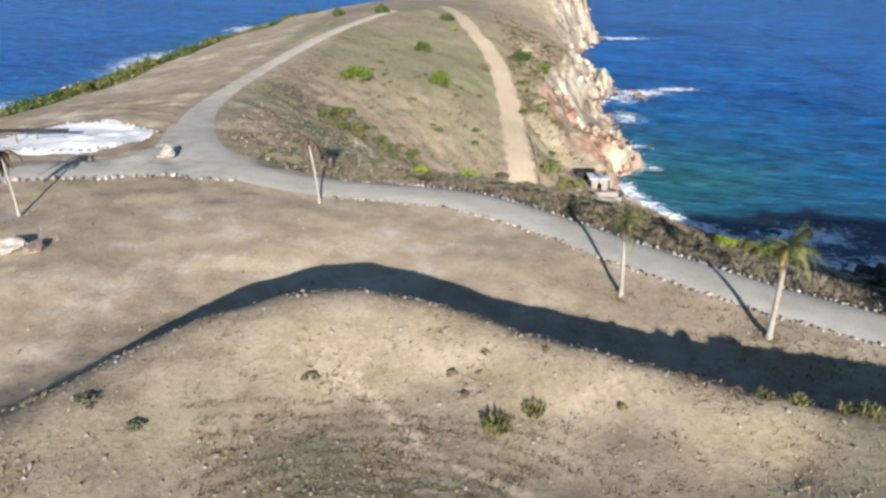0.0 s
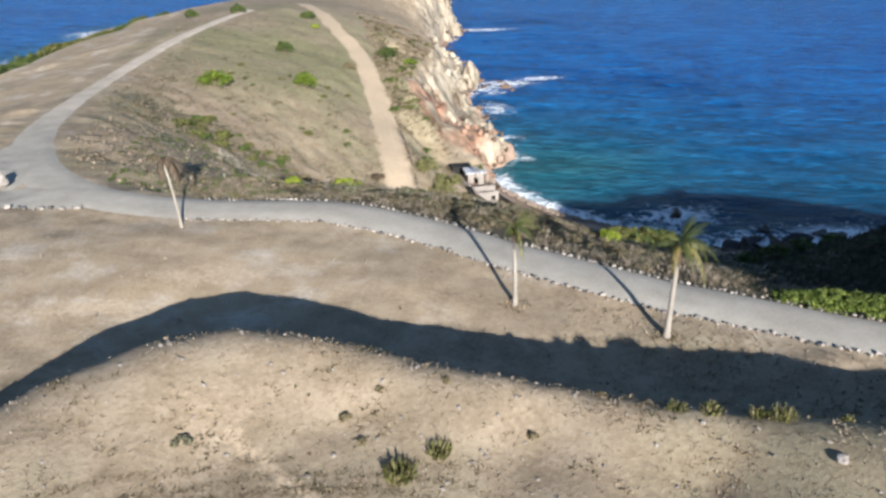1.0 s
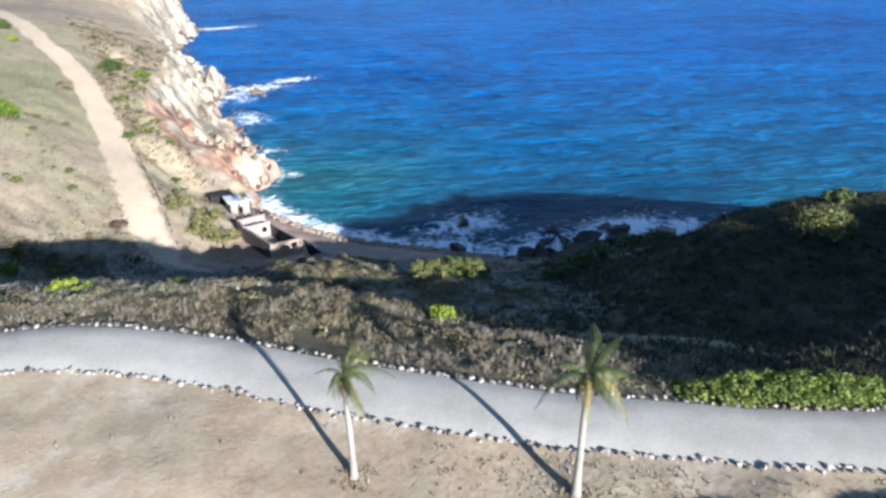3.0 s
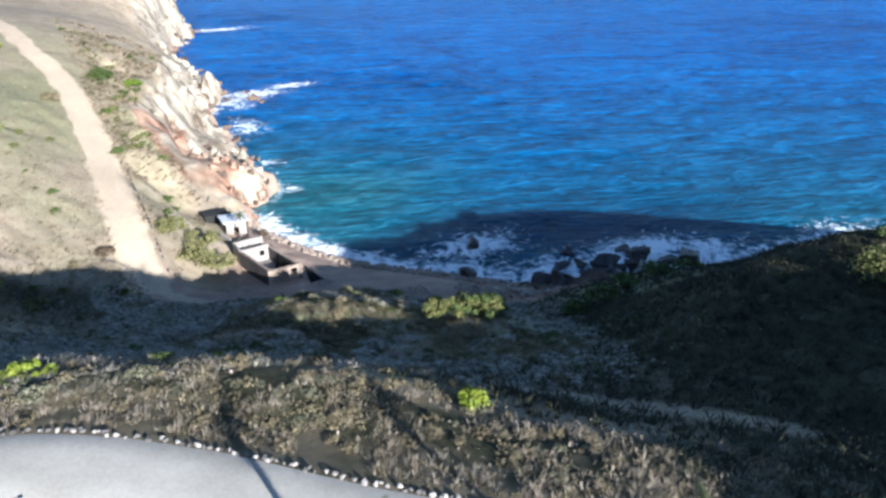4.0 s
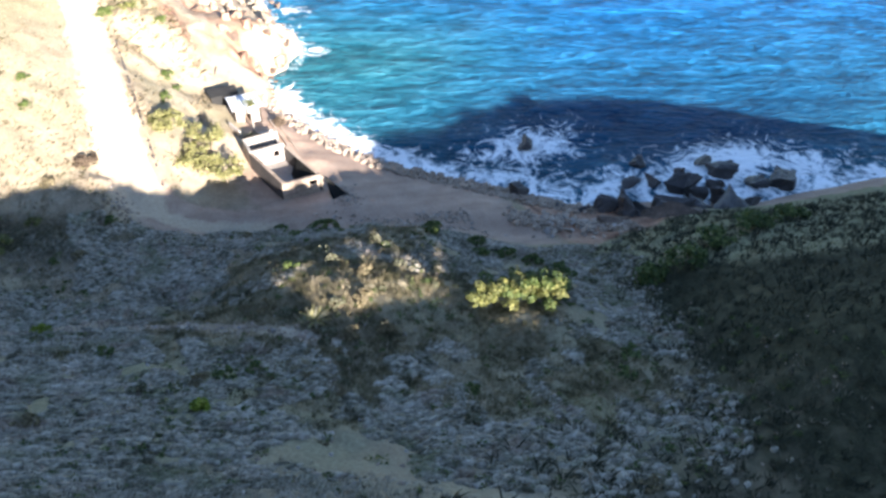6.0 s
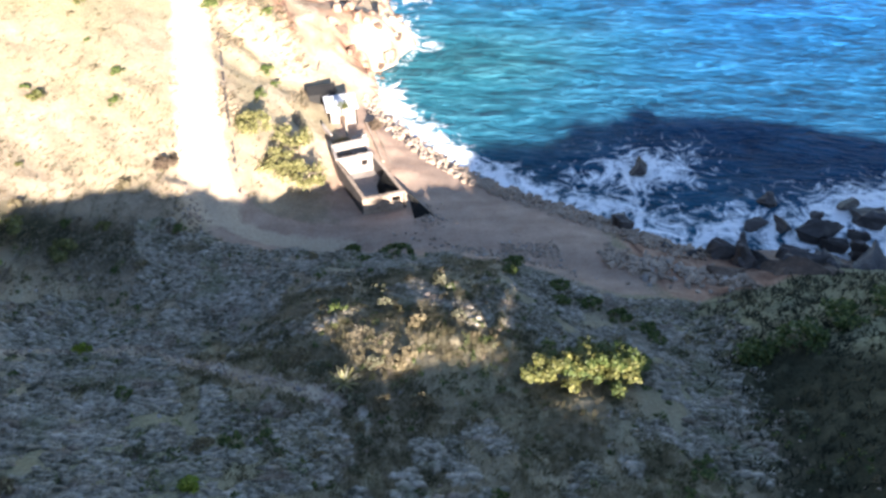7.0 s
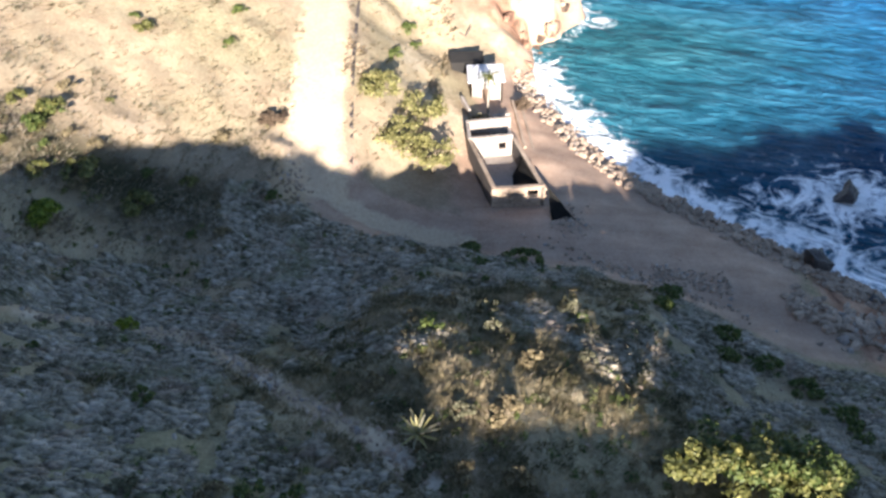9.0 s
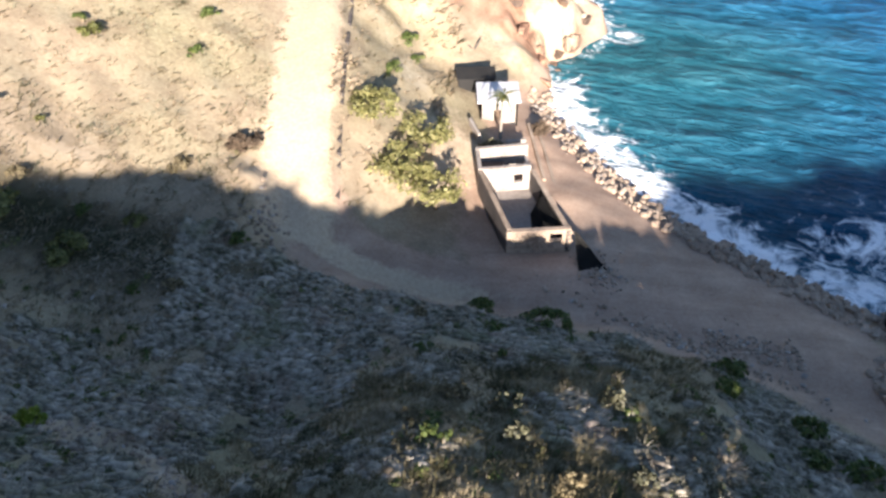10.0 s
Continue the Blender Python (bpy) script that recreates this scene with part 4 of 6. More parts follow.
# ---------------------------------------------------------------- palms
def frond_mesh(name, mat, long, droop, seed, pairs=22, leaf=0.55, wind=0.0, thin=0.055):
    """A palm frond along +x from the origin: arched rachis and two rows of hanging leaflets."""
    r = np.random.RandomState(seed)
    v, f = [], []
    spine = []
    for i in range(pairs + 1):
        u = i / pairs
        spine.append(Vector((long * u * (1 - 0.18 * u * droop), wind * u * u, long * (0.42 * u - (0.45 + 0.5 * droop) * u * u))))
    for i in range(pairs):
        p, q = spine[i], spine[i + 1]
        n = len(v)
        w = 0.03 * (1 - i / pairs) + 0.008
        v += [p + Vector((0, -w, 0)), p + Vector((0, w, 0)), q + Vector((0, w * 0.9, 0)), q + Vector((0, -w * 0.9, 0)), p + Vector((0, 0, -w * 1.4)), q + Vector((0, 0, -w * 1.4))]
        f += [(n, n + 1, n + 2), (n, n + 2, n + 3), (n, n + 3, n + 5), (n, n + 5, n + 4), (n + 1, n + 4, n + 5), (n + 1, n + 5, n + 2)]
        if i < 2:
            continue
        u = i / pairs
        le = leaf * long / 2.4 * (math.sin(math.pi * min(1, 0.15 + u * 0.85)) ** 0.6) * r.uniform(0.8, 1.15)
        ahead = (q - p).normalized()
        for side in (-1, 1):
            out = (Vector((0, side, 0)) * 0.85 + ahead * 0.55 + Vector((0, 0, -0.25 - 0.55 * droop * r.uniform(0.5, 1.2)))).normalized()
            e = p + out * le + Vector((0, 0, -0.25 * le * droop))
            m = p + out * le * 0.5 + Vector((0, 0, 0.05 * le))
            k = len(v)
            t = ahead * thin * long / 2.4
            v += [p - t, p + t, m + t * 1.1, e, m - t * 1.1]
            f += [(k, k + 1, k + 2), (k, k + 2, k + 4), (k + 4, k + 2, k + 3)]
    return raw_mesh(name, [tuple(x) for x in v], f, mat)


FRONDS = [frond_mesh("frond", M_FROND, 2.7, d, 30 + i, wind=w, pairs=30, thin=0.024, leaf=0.5) for i, (d, w) in enumerate(((0.5, 0.5), (0.9, 0.8), (1.3, 0.35)))]
FRONDS_DRY = [frond_mesh("dry_frond", M_DEADFROND, 2.1, 1.1, 40 + i, wind=0.1, pairs=18, leaf=0.5, thin=0.075) for i in range(2)]


def palm(at, tall, lean, label, seed, scale=1.0, dead=False, blow=0.0, trunk_r=0.17):
    r = np.random.RandomState(seed)
    top = thing("palm_tree", label, "palm tree", "palms by the gravel road", at)
    bm = bmesh.new()
    pts, rad = [], []
    for i in range(15):
        u = i / 14
        pts.append((lean[0] * u ** 1.5, lean[1] * u ** 1.5, -0.3 + (tall + 0.3) * u))
        rad.append(trunk_r * (1.75 - 0.74 * min(1, u * 4) ** 0.6 - 0.25 * u) * (1.0 + 0.05 * (i % 2)))
    tube(bm, pts, rad, 9)
    part("trunk", bm, M_TRUNK, top, smooth=True)
    head = Vector(pts[-1])
    count = 9 if dead else 15
    for i in range(count):
        a = 2 * math.pi * i / count + r.uniform(-0.25, 0.25)
        a -= blow * math.sin(a) * 0.7          # the wind gathers the crown on its lee side
        up = ((-0.75, 0.1, -0.35)[i % 3] + r.uniform(-0.2, 0.2) if dead else (0.5, 0.15, -0.35)[i % 3] + r.uniform(-0.15, 0.15) + 0.22 * blow * math.cos(a))
        me = FRONDS_DRY[i % 2] if dead else FRONDS[(i * 2 + (i % 5)) % 3]
        k = scale * r.uniform(0.6, 1.15) * (1 + 0.15 * blow * math.cos(a))
        ob = new("dry_frond" if dead else "frond", me)
        ob.matrix_world = Matrix.LocRotScale(head, Euler((r.uniform(-0.3, 0.3), -up, a), 'XYZ'), (k, k, k))
        ob.parent = top
    if not dead:
        for i in range(3):
            ob = new("dry_frond", FRONDS_DRY[i % 2])
            ob.matrix_world = Matrix.LocRotScale(head, Euler((0, 0.7, r.uniform(0, 6.28)), 'XYZ'), (0.7 * scale,) * 3)
            ob.parent = top
        for k in range(5):
            bm = bmesh.new()
            bmesh.ops.create_icosphere(bm, subdivisions=1, radius=0.17 * scale, matrix=Matrix.Translation(head + Vector((math.cos(k * 1.3) * 0.25, math.sin(k * 1.3) * 0.25, -0.22 - 0.08 * (k % 3)))))
            part("coconut", bm, M_YELLOWLEAF, top)
    return top


def on(x, y, dz=0.0):
    return Vector((x, y, height(x, y) + dz))


palm(on(20.34, 41.42), 6.2, (0.16, 0.1), "tall coconut palm with yellow-green windblown fronds beside the road", 3, 1.0, blow=1.0)
palm(on(12.32, 47.1), 5.5, (-0.25, 0.1), "slim coconut palm with a sparse crown beside the road", 5, 0.72, blow=0.8, trunk_r=0.145)
palm(on(-10.66, 62.0), 5.6, (-0.7, 0.2), "dead palm with bare trunk and hanging brown fronds", 8, 1.15, dead=True, trunk_r=0.105)
palm(on(-33.6, 56.5), 5.2, (-0.6, 0.4), "dying palm with brown drooping fronds near the white circle", 9, 1.1, dead=True, trunk_r=0.105)
palm(on(40.6, 30.2), 6.0, (0.2, 0.2), "coconut palm on the grass verge beside the road", 12, 0.9, blow=0.8)
palm(on(32.7, 148.8), 4.7, (0.1, 0.1), "young green palm beside the beach ruin", 14, 0.62, trunk_r=0.13)

# ---------------------------------------------------------------- bushes of the headland
for i, (x, y, w, t, m) in enumerate(((-16.6, 147.5, 6.2, 2.6, M_LEAF), (-0.8, 160.5, 4.3, 2.8, M_LEAF), (-5.1, 183.5, 3.4, 2.2, M_DARKLEAF), (1.0, 221, 3.6, 1.8, M_DARKLEAF),
                                     (-16.7, 216, 3.4, 2.0, M_DARKLEAF), (19.7, 199.5, 5.2, 2.6, M_DARKLEAF), (25.8, 203, 5.0, 1.2, M_LEAF), (-29, 219, 3.0, 1.8, M_DARKLEAF),
                                     (2.5, 211, 2.0, 1.0, M_YELLOWLEAF), (-3, 118, 2.6, 1.2, M_LEAF), (9.4, 185, 3.2, 1.2, M_DRYLEAF))):
    bush("bush", ("rounded bright green bush" if m is M_LEAF else "yellow-green low bush" if m is M_YELLOWLEAF else "brown dry bush" if m is M_DRYLEAF else "rounded dark green bush") + " on the grassy headland",
         on(x, y, -0.1), w * 0.92, w * 0.85, t * 1.1, 0.22, m, per=75, clumps=30, seed=60 + i, group="bushes on the headland", category="bush")
low = [bush("bush", "small olive bush on the lower headland slope" if i else "small dry bush on the lower headland slope", on(-2 + 7 * i, 127, -0.05), 1.5, 1.2, 0.7, 0.13, (M_DRYLEAF, M_OLIVELEAF, M_DARKLEAF)[i], per=40, clumps=14, seed=80 + i, group="low bushes on the headland", category="bush") for i in range(3)]
r_ = np.random.RandomState(22)
for i in range(40):
    x, y = r_.uniform(-18, 10), r_.uniform(121, 168)
    s = r_.uniform(0.4, 1.3)
    copy_thing(low[i % 3], Matrix.LocRotScale(on(x, y, -0.06), Euler((0, 0, r_.uniform(0, 6.28))), (s, s, s * 0.9)))
r_ = np.random.RandomState(21)
r_ = np.random.RandomState(23)
for i in range(46):
    x, y = r_.uniform(-20, 4), r_.uniform(117, 129)
    if y < 117 + 0.25 * (x + 20) or r_.uniform(0, 1) < 0.3 * (x + 14) / 18:
        continue
    s = r_.uniform(0.8, 2.2)
    copy_thing(low[(1, 1, 2)[i % 3]], Matrix.LocRotScale(on(x, y, -0.06), Euler((0, 0, r_.uniform(0, 6.28))), (s, s, s * 0.8)))
r_ = np.random.RandomState(21)
west_bush = bush("bush", "dense green coastal bush on the far slope edge", on(-82, 150, -0.2), 6.5, 6.0, 3.2, 0.42, M_DARKLEAF, per=36, clumps=22, seed=90, group="coastal thicket", category="bush", stems=False)
west_bush2 = bush("bush", "dense green coastal bush on the far slope edge", on(-78, 160, -0.2), 6.0, 6.5, 3.0, 0.42, M_OLIVELEAF, per=36, clumps=20, seed=91, group="coastal thicket", category="bush", stems=False)
for i in range(120):
    u = (i + r_.uniform(0, 1)) / 120
    y = 138 + 182 * u
    x = np.interp(y, (138, 180, 216, 255, 320), (-83, -78, -73, -62, -41)) + r_.uniform(-13, 3)
    s = r_.uniform(0.8, 1.5) * (1.0 - 0.35 * u)
    copy_thing((west_bush, west_bush2)[i % 2], Matrix.LocRotScale(on(x, y, -0.3), Euler((0, 0, r_.uniform(0, 6.28))), (s, s, s)))

# sea-grape trees by the ruin
def small_tree(label, at, wide, tall, seed):
    r = np.random.RandomState(seed)
    top = thing("tree", label, "tree", "trees beside the beach ruin", at)
    bm = bmesh.new()
    tube(bm, [(0, 0, -0.4), (0.1, 0.05, tall * 0.25), (0.2, -0.1, tall * 0.45)], [0.2, 0.15, 0.12], 7)
    cl, rad = [], []
    for k in range(9):
        a = k * 0.7 + r.uniform(-0.3, 0.3)
        d = wide * 0.5 * r.uniform(0.35, 0.85)
        e = (math.cos(a) * d, math.sin(a) * d, tall * r.uniform(0.55, 0.9))
        tube(bm, [(0.2, -0.1, tall * 0.42), (e[0] * 0.55, e[1] * 0.55, tall * 0.55), e], [0.1, 0.06, 0.02], 5)
        for _ in range(4):
            cl.append((e[0] + r.normal() * 0.4, e[1] + r.normal() * 0.4, e[2] + r.normal() * 0.22))
            rad.append(r.uniform(0.5, 0.95))
    part("trunk", bm, M_WOOD, top)
    v, f = leaves(cl, rad, 34, 0.22, 0.7, seed + 3)
    part_mesh("crown", raw_mesh("crown", v, f, M_TREELEAF), None, top)
    return top


for i, (x, y, w, t) in enumerate(((20.7, 143.2, 5.0, 2.8), (26.0, 144.2, 5.6, 3.3), (23.0, 138.6, 5.4, 3.0), (26.2, 137.4, 5.4, 3.2))):
    small_tree("broad olive-green seaside tree with an open crown", on(x, y), w, t, 120 + i)

# ---------------------------------------------------------------- plants of the plateau edge and the slope
hedge = thing("hedge", "bright green sprawling hedge at the road edge", "hedge", at=on(33.6, 42.6))
for k, (cx, cy) in enumerate(((-2.5, 1.25), (0.0, 0.0), (2.5, -1.25), (4.8, -2.4))):
    r = np.random.RandomState(140 + k)
    n = 90
    u, w = r.uniform(-1.6, 1.6, n), r.uniform(-1, 1, n)
    along = (cx - 1.1 + u * 0.9) / 5.4
    dome = np.sqrt(np.clip(1 - along ** 2 - 0.75 * w ** 2, 0.03, 1))
    c = np.stack([cx + u * 0.9 + w * 0.55, cy - u * 0.45 + w * 1.15 + 0.2, 1.15 * dome * r.uniform(0.75, 1.05, n) - 0.1], 1)
    v, f = leaves(c, r.uniform(0.25, 0.42, n), 60, 0.13, 0.7, 150 + k)
    v[:, 2] = np.maximum(v[:, 2], -0.2)
    part_mesh("crown", raw_mesh("crown", v, f, M_HEDGE), None, hedge)
big = thing("bush", "large olive and yellow bush on the shaded slope", "bush", at=on(44.2, 95.6, 0.2))
for k, (cx, cy) in enumerate(((-2.6, -0.4), (-0.4, -0.2), (1.6, 0.3), (3.4, -0.5))):
    r = np.random.RandomState(160 + k)
    n = 26
    c = np.stack([cx + r.normal(size=n) * 1.3, cy + r.normal(size=n) * 1.0, r.uniform(0.5, 2.4, n)], 1)
    c[:, 2] += land(44.2 + c[:, 0], 95.6 + c[:, 1]) - height(44.2, 95.6)
    v, f = leaves(c, r.uniform(0.4, 0.75, n), 90, 0.2, 0.75, 170 + k)
    part_mesh("crown", raw_mesh("crown", v, f, M_DARKLEAF if k % 2 else M_OLIVELEAF), None, big)
for i, (x, y, w, t) in enumerate(((24.5, 61.4, 1.9, 1.1), (2.6, 72.0, 2.6, 0.9), (-2.2, 74, 1.2, 0.7), (15.5, 88, 1.2, 0.6), (4.8, 109.2, 1.4, 0.7))):
    bush("bush", "bright yellow-green bush on the plateau edge", on(x, y, -0.05), w, w * 0.8, t, 0.16, M_YELLOWLEAF, per=40, clumps=18, seed=180 + i, group="yellow-green bushes", category="bush")
bush("bush", "rusty brown dry bush beside the dirt path", on(11.0, 136.6), 2.8, 2.2, 1.0, 0.22, M_DEADFROND, per=40, clumps=20, seed=190, category="bush")
bush("bush", "dark green low bush at the slope foot", on(29.6, 124.6), 1.8, 1.6, 0.8, 0.2, M_DARKLEAF, seed=191, group="bushes at the slope foot", category="bush")
bush("bush", "dark green low bush at the slope foot", on(34.2, 122.3), 3.4, 2.2, 1.0, 0.2, M_DARKLEAF, per=34, seed=192, group="bushes at the slope foot", category="bush")
bush("bush", "dark green low bush at the slope foot", on(46.4, 118.0), 2.0, 1.6, 0.9, 0.2, M_DARKLEAF, seed=193, group="bushes at the slope foot", category="bush")
for i, (x, y, w) in enumerate(((49.5, 112.6, 2.2), (51.5, 109.4, 2.8), (53.5, 106.8, 2.4), (48.4, 109.8, 1.8), (54.6, 103.6, 3.0), (44.8, 114.8, 1.4))):
    bush("bush", "dark green bush on the bank above the beach", on(x, y, -0.08), w, w * 0.8, 0.9, 0.2, M_DARKLEAF, per=30, clumps=18, seed=206 + i, group="bushes above the beach", category="bush", stems=False)
bush("bush", "sunlit grey-olive bush on the shaded east hill", on(72.5, 66.3, -0.1), 6.5, 4.5, 3.3, 0.22, M_OLIVELEAF, per=60, clumps=30, seed=194, category="bush")
bush("bush", "dark olive bush on the crest of the east hill", on(81.5, 71.0, -0.1), 4.0, 3.0, 1.3, 0.26, M_DARKLEAF, per=34, clumps=20, seed=195, category="bush")
for i, (x, y, w) in enumerate(((66, 97, 5.0), (71, 98.5, 5.5), (77, 99, 5.0), (62, 97.5, 3.6), (83, 99, 5))):
    bush("bush", "dark green bush at the edge of the shore rocks", on(x, y, -0.2), w, w * 0.7, 1.8, 0.3, M_DARKLEAF, per=30, clumps=22, seed=200 + i, group="shore bushes", category="bush", stems=False)

agave = thing("agave", "pale green spiky agave rosette on the slope", "agave", at=on(25.7, 96.5, 0.25))
for k in range(22):
    a, e = k * 2.4, 0.35 + 0.9 * (k % 5) / 5
    le = 1.75 - 0.5 * e
    bm = bmesh.new()
    o = [(0, -0.05, 0), (0, 0.05, 0), (0.45 * le, 0.085, 0.03), (0.45 * le, -0.085, 0.03), (le, 0, 0.0), (0.2 * le, 0, -0.05), (0.5 * le, 0, -0.03)]
    vs = [bm.verts.new(q) for q in o]
    for q in ((0, 1, 2), (0, 2, 3), (3, 2, 4), (0, 3, 6), (0, 6, 5), (1, 5, 6), (1, 6, 2), (3, 4, 6), (2, 6, 4), (0, 5, 1)):
        bm.faces.new([vs[i] for i in q])
    bmesh.ops.transform(bm, matrix=Euler((0, -e, a)).to_matrix().to_4x4(), verts=bm.verts)
    part("leaf", bm, M_OLIVE if k % 3 == 0 else M_TREELEAF, agave)

# shrubs of the near mound
for i, (x, y, w, t, m) in enumerate(((8.5, 30.0, 0.6, 0.45, M_DRYLEAF), (0.5, 32.7, 0.7, 0.5, M_DRYLEAF), (1.1, 31.3, 0.5, 0.4, M_DRYLEAF),
                                     (5.2, 33.2, 0.6, 0.25, M_DRYLEAF), (2.2, 33.6, 0.6, 0.25, M_DRYLEAF), (-6.5, 32.0, 1.1, 0.5, M_OLIVE), (-13.5, 27.5, 1.0, 0.5, M_OLIVE), (-16, 28.5, 1.6, 0.7, M_OLIVE),
                                     (12, 31.2, 0.7, 0.28, M_DRYLEAF))):
    bush("shrub", {M_OLIVE: "olive scrubby shrub", M_OLIVELEAF: "olive-green upright shrub", M_DRYLEAF: "small dark dry shrub", M_LEAF: "green leafy shrub"}[m] + " on the straw-coloured mound", on(x, y, -0.03), w * 0.7, w * 0.6, t * 0.7, 0.09, m,
         per=26, clumps=14, seed=220 + i, group="shrubs on the mound")

def reeds(label, at, wide, tall, count, seed):
    """An upright shrub of stiff thin stalks."""
    r = np.random.RandomState(seed)
    top = thing("shrub", label, "shrub", "shrubs on the mound", at)
    for name, mat, k0 in (("foliage", M_OLIVELEAF, 0), ("dry_foliage", M_DRYLEAF, 1)):
        n = count if k0 == 0 else count // 2
        a, d = r.uniform(0, 6.283, n), np.sqrt(r.uniform(0, 1, n)) * wide * 0.5
        b = np.stack([np.cos(a) * d, np.sin(a) * d, 0 * a - 0.05], 1)
        h = tall * r.uniform(0.45, 1.0, n) * (1 - 0.4 * (d / wide * 2) ** 2)
        t = b + np.stack([np.cos(a) * h * 0.3 + r.normal(size=n) * 0.1, np.sin(a) * h * 0.3 + r.normal(size=n) * 0.1, h], 1)
        q = r.uniform(0, 6.283, n)
        w = np.stack([np.cos(q), np.sin(q), 0 * q], 1) * 0.035
        v = np.stack([b - w, b + w, (b + t) / 2 + w * 1.3, t, (b + t) / 2 - w * 1.3], 1).reshape(-1, 3)
        j = np.arange(n)[:, None] * 5
        part_mesh(name, raw_mesh(name, v, np.concatenate([j + (0, 1, 2), j + (0, 2, 4), j + (4, 2, 3)], 0), mat), None, top)
    return top


reeds("upright olive-green shrub of stiff stalks on the mound", on(2.5, 29.2, -0.03), 1.25, 0.9, 190, 241)
reeds("upright olive-green shrub of stiff stalks on the mound", on(4.3, 29.9, -0.03), 0.85, 0.75, 120, 242)
for i, (x, y, k) in enumerate(((14.9, 29.6, 0.8), (16.2, 29.0, 0.9), (18.1, 28.3, 0.9), (18.9, 27.9, 1.1), (21.3, 27.0, 0.5))):
    reeds("leafy upright shrub on the shaded crest of the mound", on(x, y, -0.03), 0.95 * k, 0.6 * k, 95, 243 + i)
ob = new("boulder", lump_mesh("boulder", 365, M_STONE, 2, 0.7, 0.35))
ob.matrix_world = Matrix.LocRotScale(on(19.3, 24.6, 0.1), Euler((0, 0, 0.7)), (0.6, 0.45, 0.45))
tagged(ob, "small white boulder on the straw mound", "rock")
branch_ = thing("dead_branch", "dark forked dead branch on the grassy bank", "branch", at=on(30.6, 164.0))
bm = bmesh.new()
tube(bm, [(0, 0, -0.2), (-0.5, 0.1, 0.3), (-1.3, 0.3, 0.45)], [0.13, 0.1, 0.04], 6)
tube(bm, [(0, 0, -0.2), (0.5, 0.4, 0.5), (0.9, 1.1, 0.9)], [0.13, 0.1, 0.04], 6)
part("limb", bm, M_DARKWALL, branch_)

# low dry scrub along the plateau edge, then grass everywhere
scrub = [bush("shrub", "grey-brown dry scrub at the plateau edge" if i < 3 else "olive scrub at the plateau edge", on(18 - 5 * i, 69, -0.05), 1.9, 1.5, 0.55, 0.10, (M_DRYLEAF, M_DRYLEAF, M_OLIVE, M_OLIVE)[i], per=60, clumps=16, seed=250 + i,
              group="scrub along the plateau edge") for i in range(4)]
r_ = np.random.RandomState(31)
line = run(SHELF, 0.5)
for i in range(230):
    p = line[r_.randint(len(line))]
    k = r_.uniform(-0.15, 1)
    x, y = p[0] - 5.5 * k * 0.6 + r_.normal() * 0.8, p[1] - 5.5 * k * 0.8 + r_.normal() * 0.8
    if away(np.array([x]), np.array([y]), ROAD_LINE)[0] < 3.2 or x > 27 or (x < 9 and i % 3):
        continue
    s = r_.uniform(0.3, 0.75)
    copy_thing(scrub[i % 4], Matrix.LocRotScale(on(x, y, -0.08), Euler((0, 0, r_.uniform(0, 6.28))), (s, s, s * r_.uniform(0.7, 1.1))))
slope_scrub = [bush("shrub", "low olive scrub on the shaded slope", on(12 + 4 * i, 92, -0.05), 1.5, 1.3, 0.6, 0.16, (M_OLIVE, M_DRYLEAF, M_DARKLEAF)[i], per=24, clumps=14, seed=270 + i, group="scrub on the shaded slope", stems=False) for i in range(3)]
for i in range(84):
    x, y = r_.uniform(-18, 62), r_.uniform(70, 124)
    if height(x, y) < 5.0 or away(np.array([x]), np.array([y]), TRACK_LINE)[0] < 5 or away(np.array([x]), np.array([y]), ROAD_LINE)[0] < 4:
        continue
    s = r_.uniform(0.45, 1.2) * (1.4 if x > 52 else 1.0)
    copy_thing(slope_scrub[i % 3], Matrix.LocRotScale(on(x, y, -0.1), Euler((0, 0, r_.uniform(0, 6.28))), (s, s, s * r_.uniform(0.6, 1.1))))

r_ = np.random.RandomState(35)
n_ = 260
q = line[r_.randint(len(line), size=n_)]
k = r_.uniform(-0.5, 1.05, n_)
x, y = q[:, 0] - 4.4 * k + r_.normal(size=n_), q[:, 1] - 5.2 * k + r_.normal(size=n_)
ok = (away(x, y, ROAD_LINE) > 2.9) & (x < 28) & ((x > 9) | (r_.uniform(size=n_) < 0.4))
x, y = x[ok], y[ok]
v, f = leaves(np.stack([x, y, heights(x, y) + 0.15], 1), r_.uniform(0.3, 0.7, len(x)), 70, 0.1, 0.4, 36)
v[:, 2] = np.maximum(v[:, 2], heights(v[:, 0], v[:, 1]) - 0.05)
tagged(part_mesh("scrub", raw_mesh("scrub", v, f, M_DRYLEAF)), "tangled brown dry scrub below the road", "scrub", kind="stuff")

r_ = np.random.RandomState(39)
for i in range(30):
    x, y = r_.uniform(19, 40), r_.uniform(86, 112)
    s = r_.uniform(0.5, 1.25)
    copy_thing(slope_scrub[i % 2], Matrix.LocRotScale(on(x, y, -0.08), Euler((0, 0, r_.uniform(0, 6.28))), (s, s, s * r_.uniform(0.9, 1.6))))
x, y = scatter(30000, -32, 34, 9, 44, lambda x, y, u: (np.abs(land(x, y) - 36.6) < 1.6) & (u < 0.5 + 0.5 * waves(x, y, 3)), 1)
tufts("grass", x, y, rng.uniform(0.08, 0.21, len(x)), 5, M_GRASS, "dry straw grass on the mound", seed=2, lean=0.8, rise=0.75)
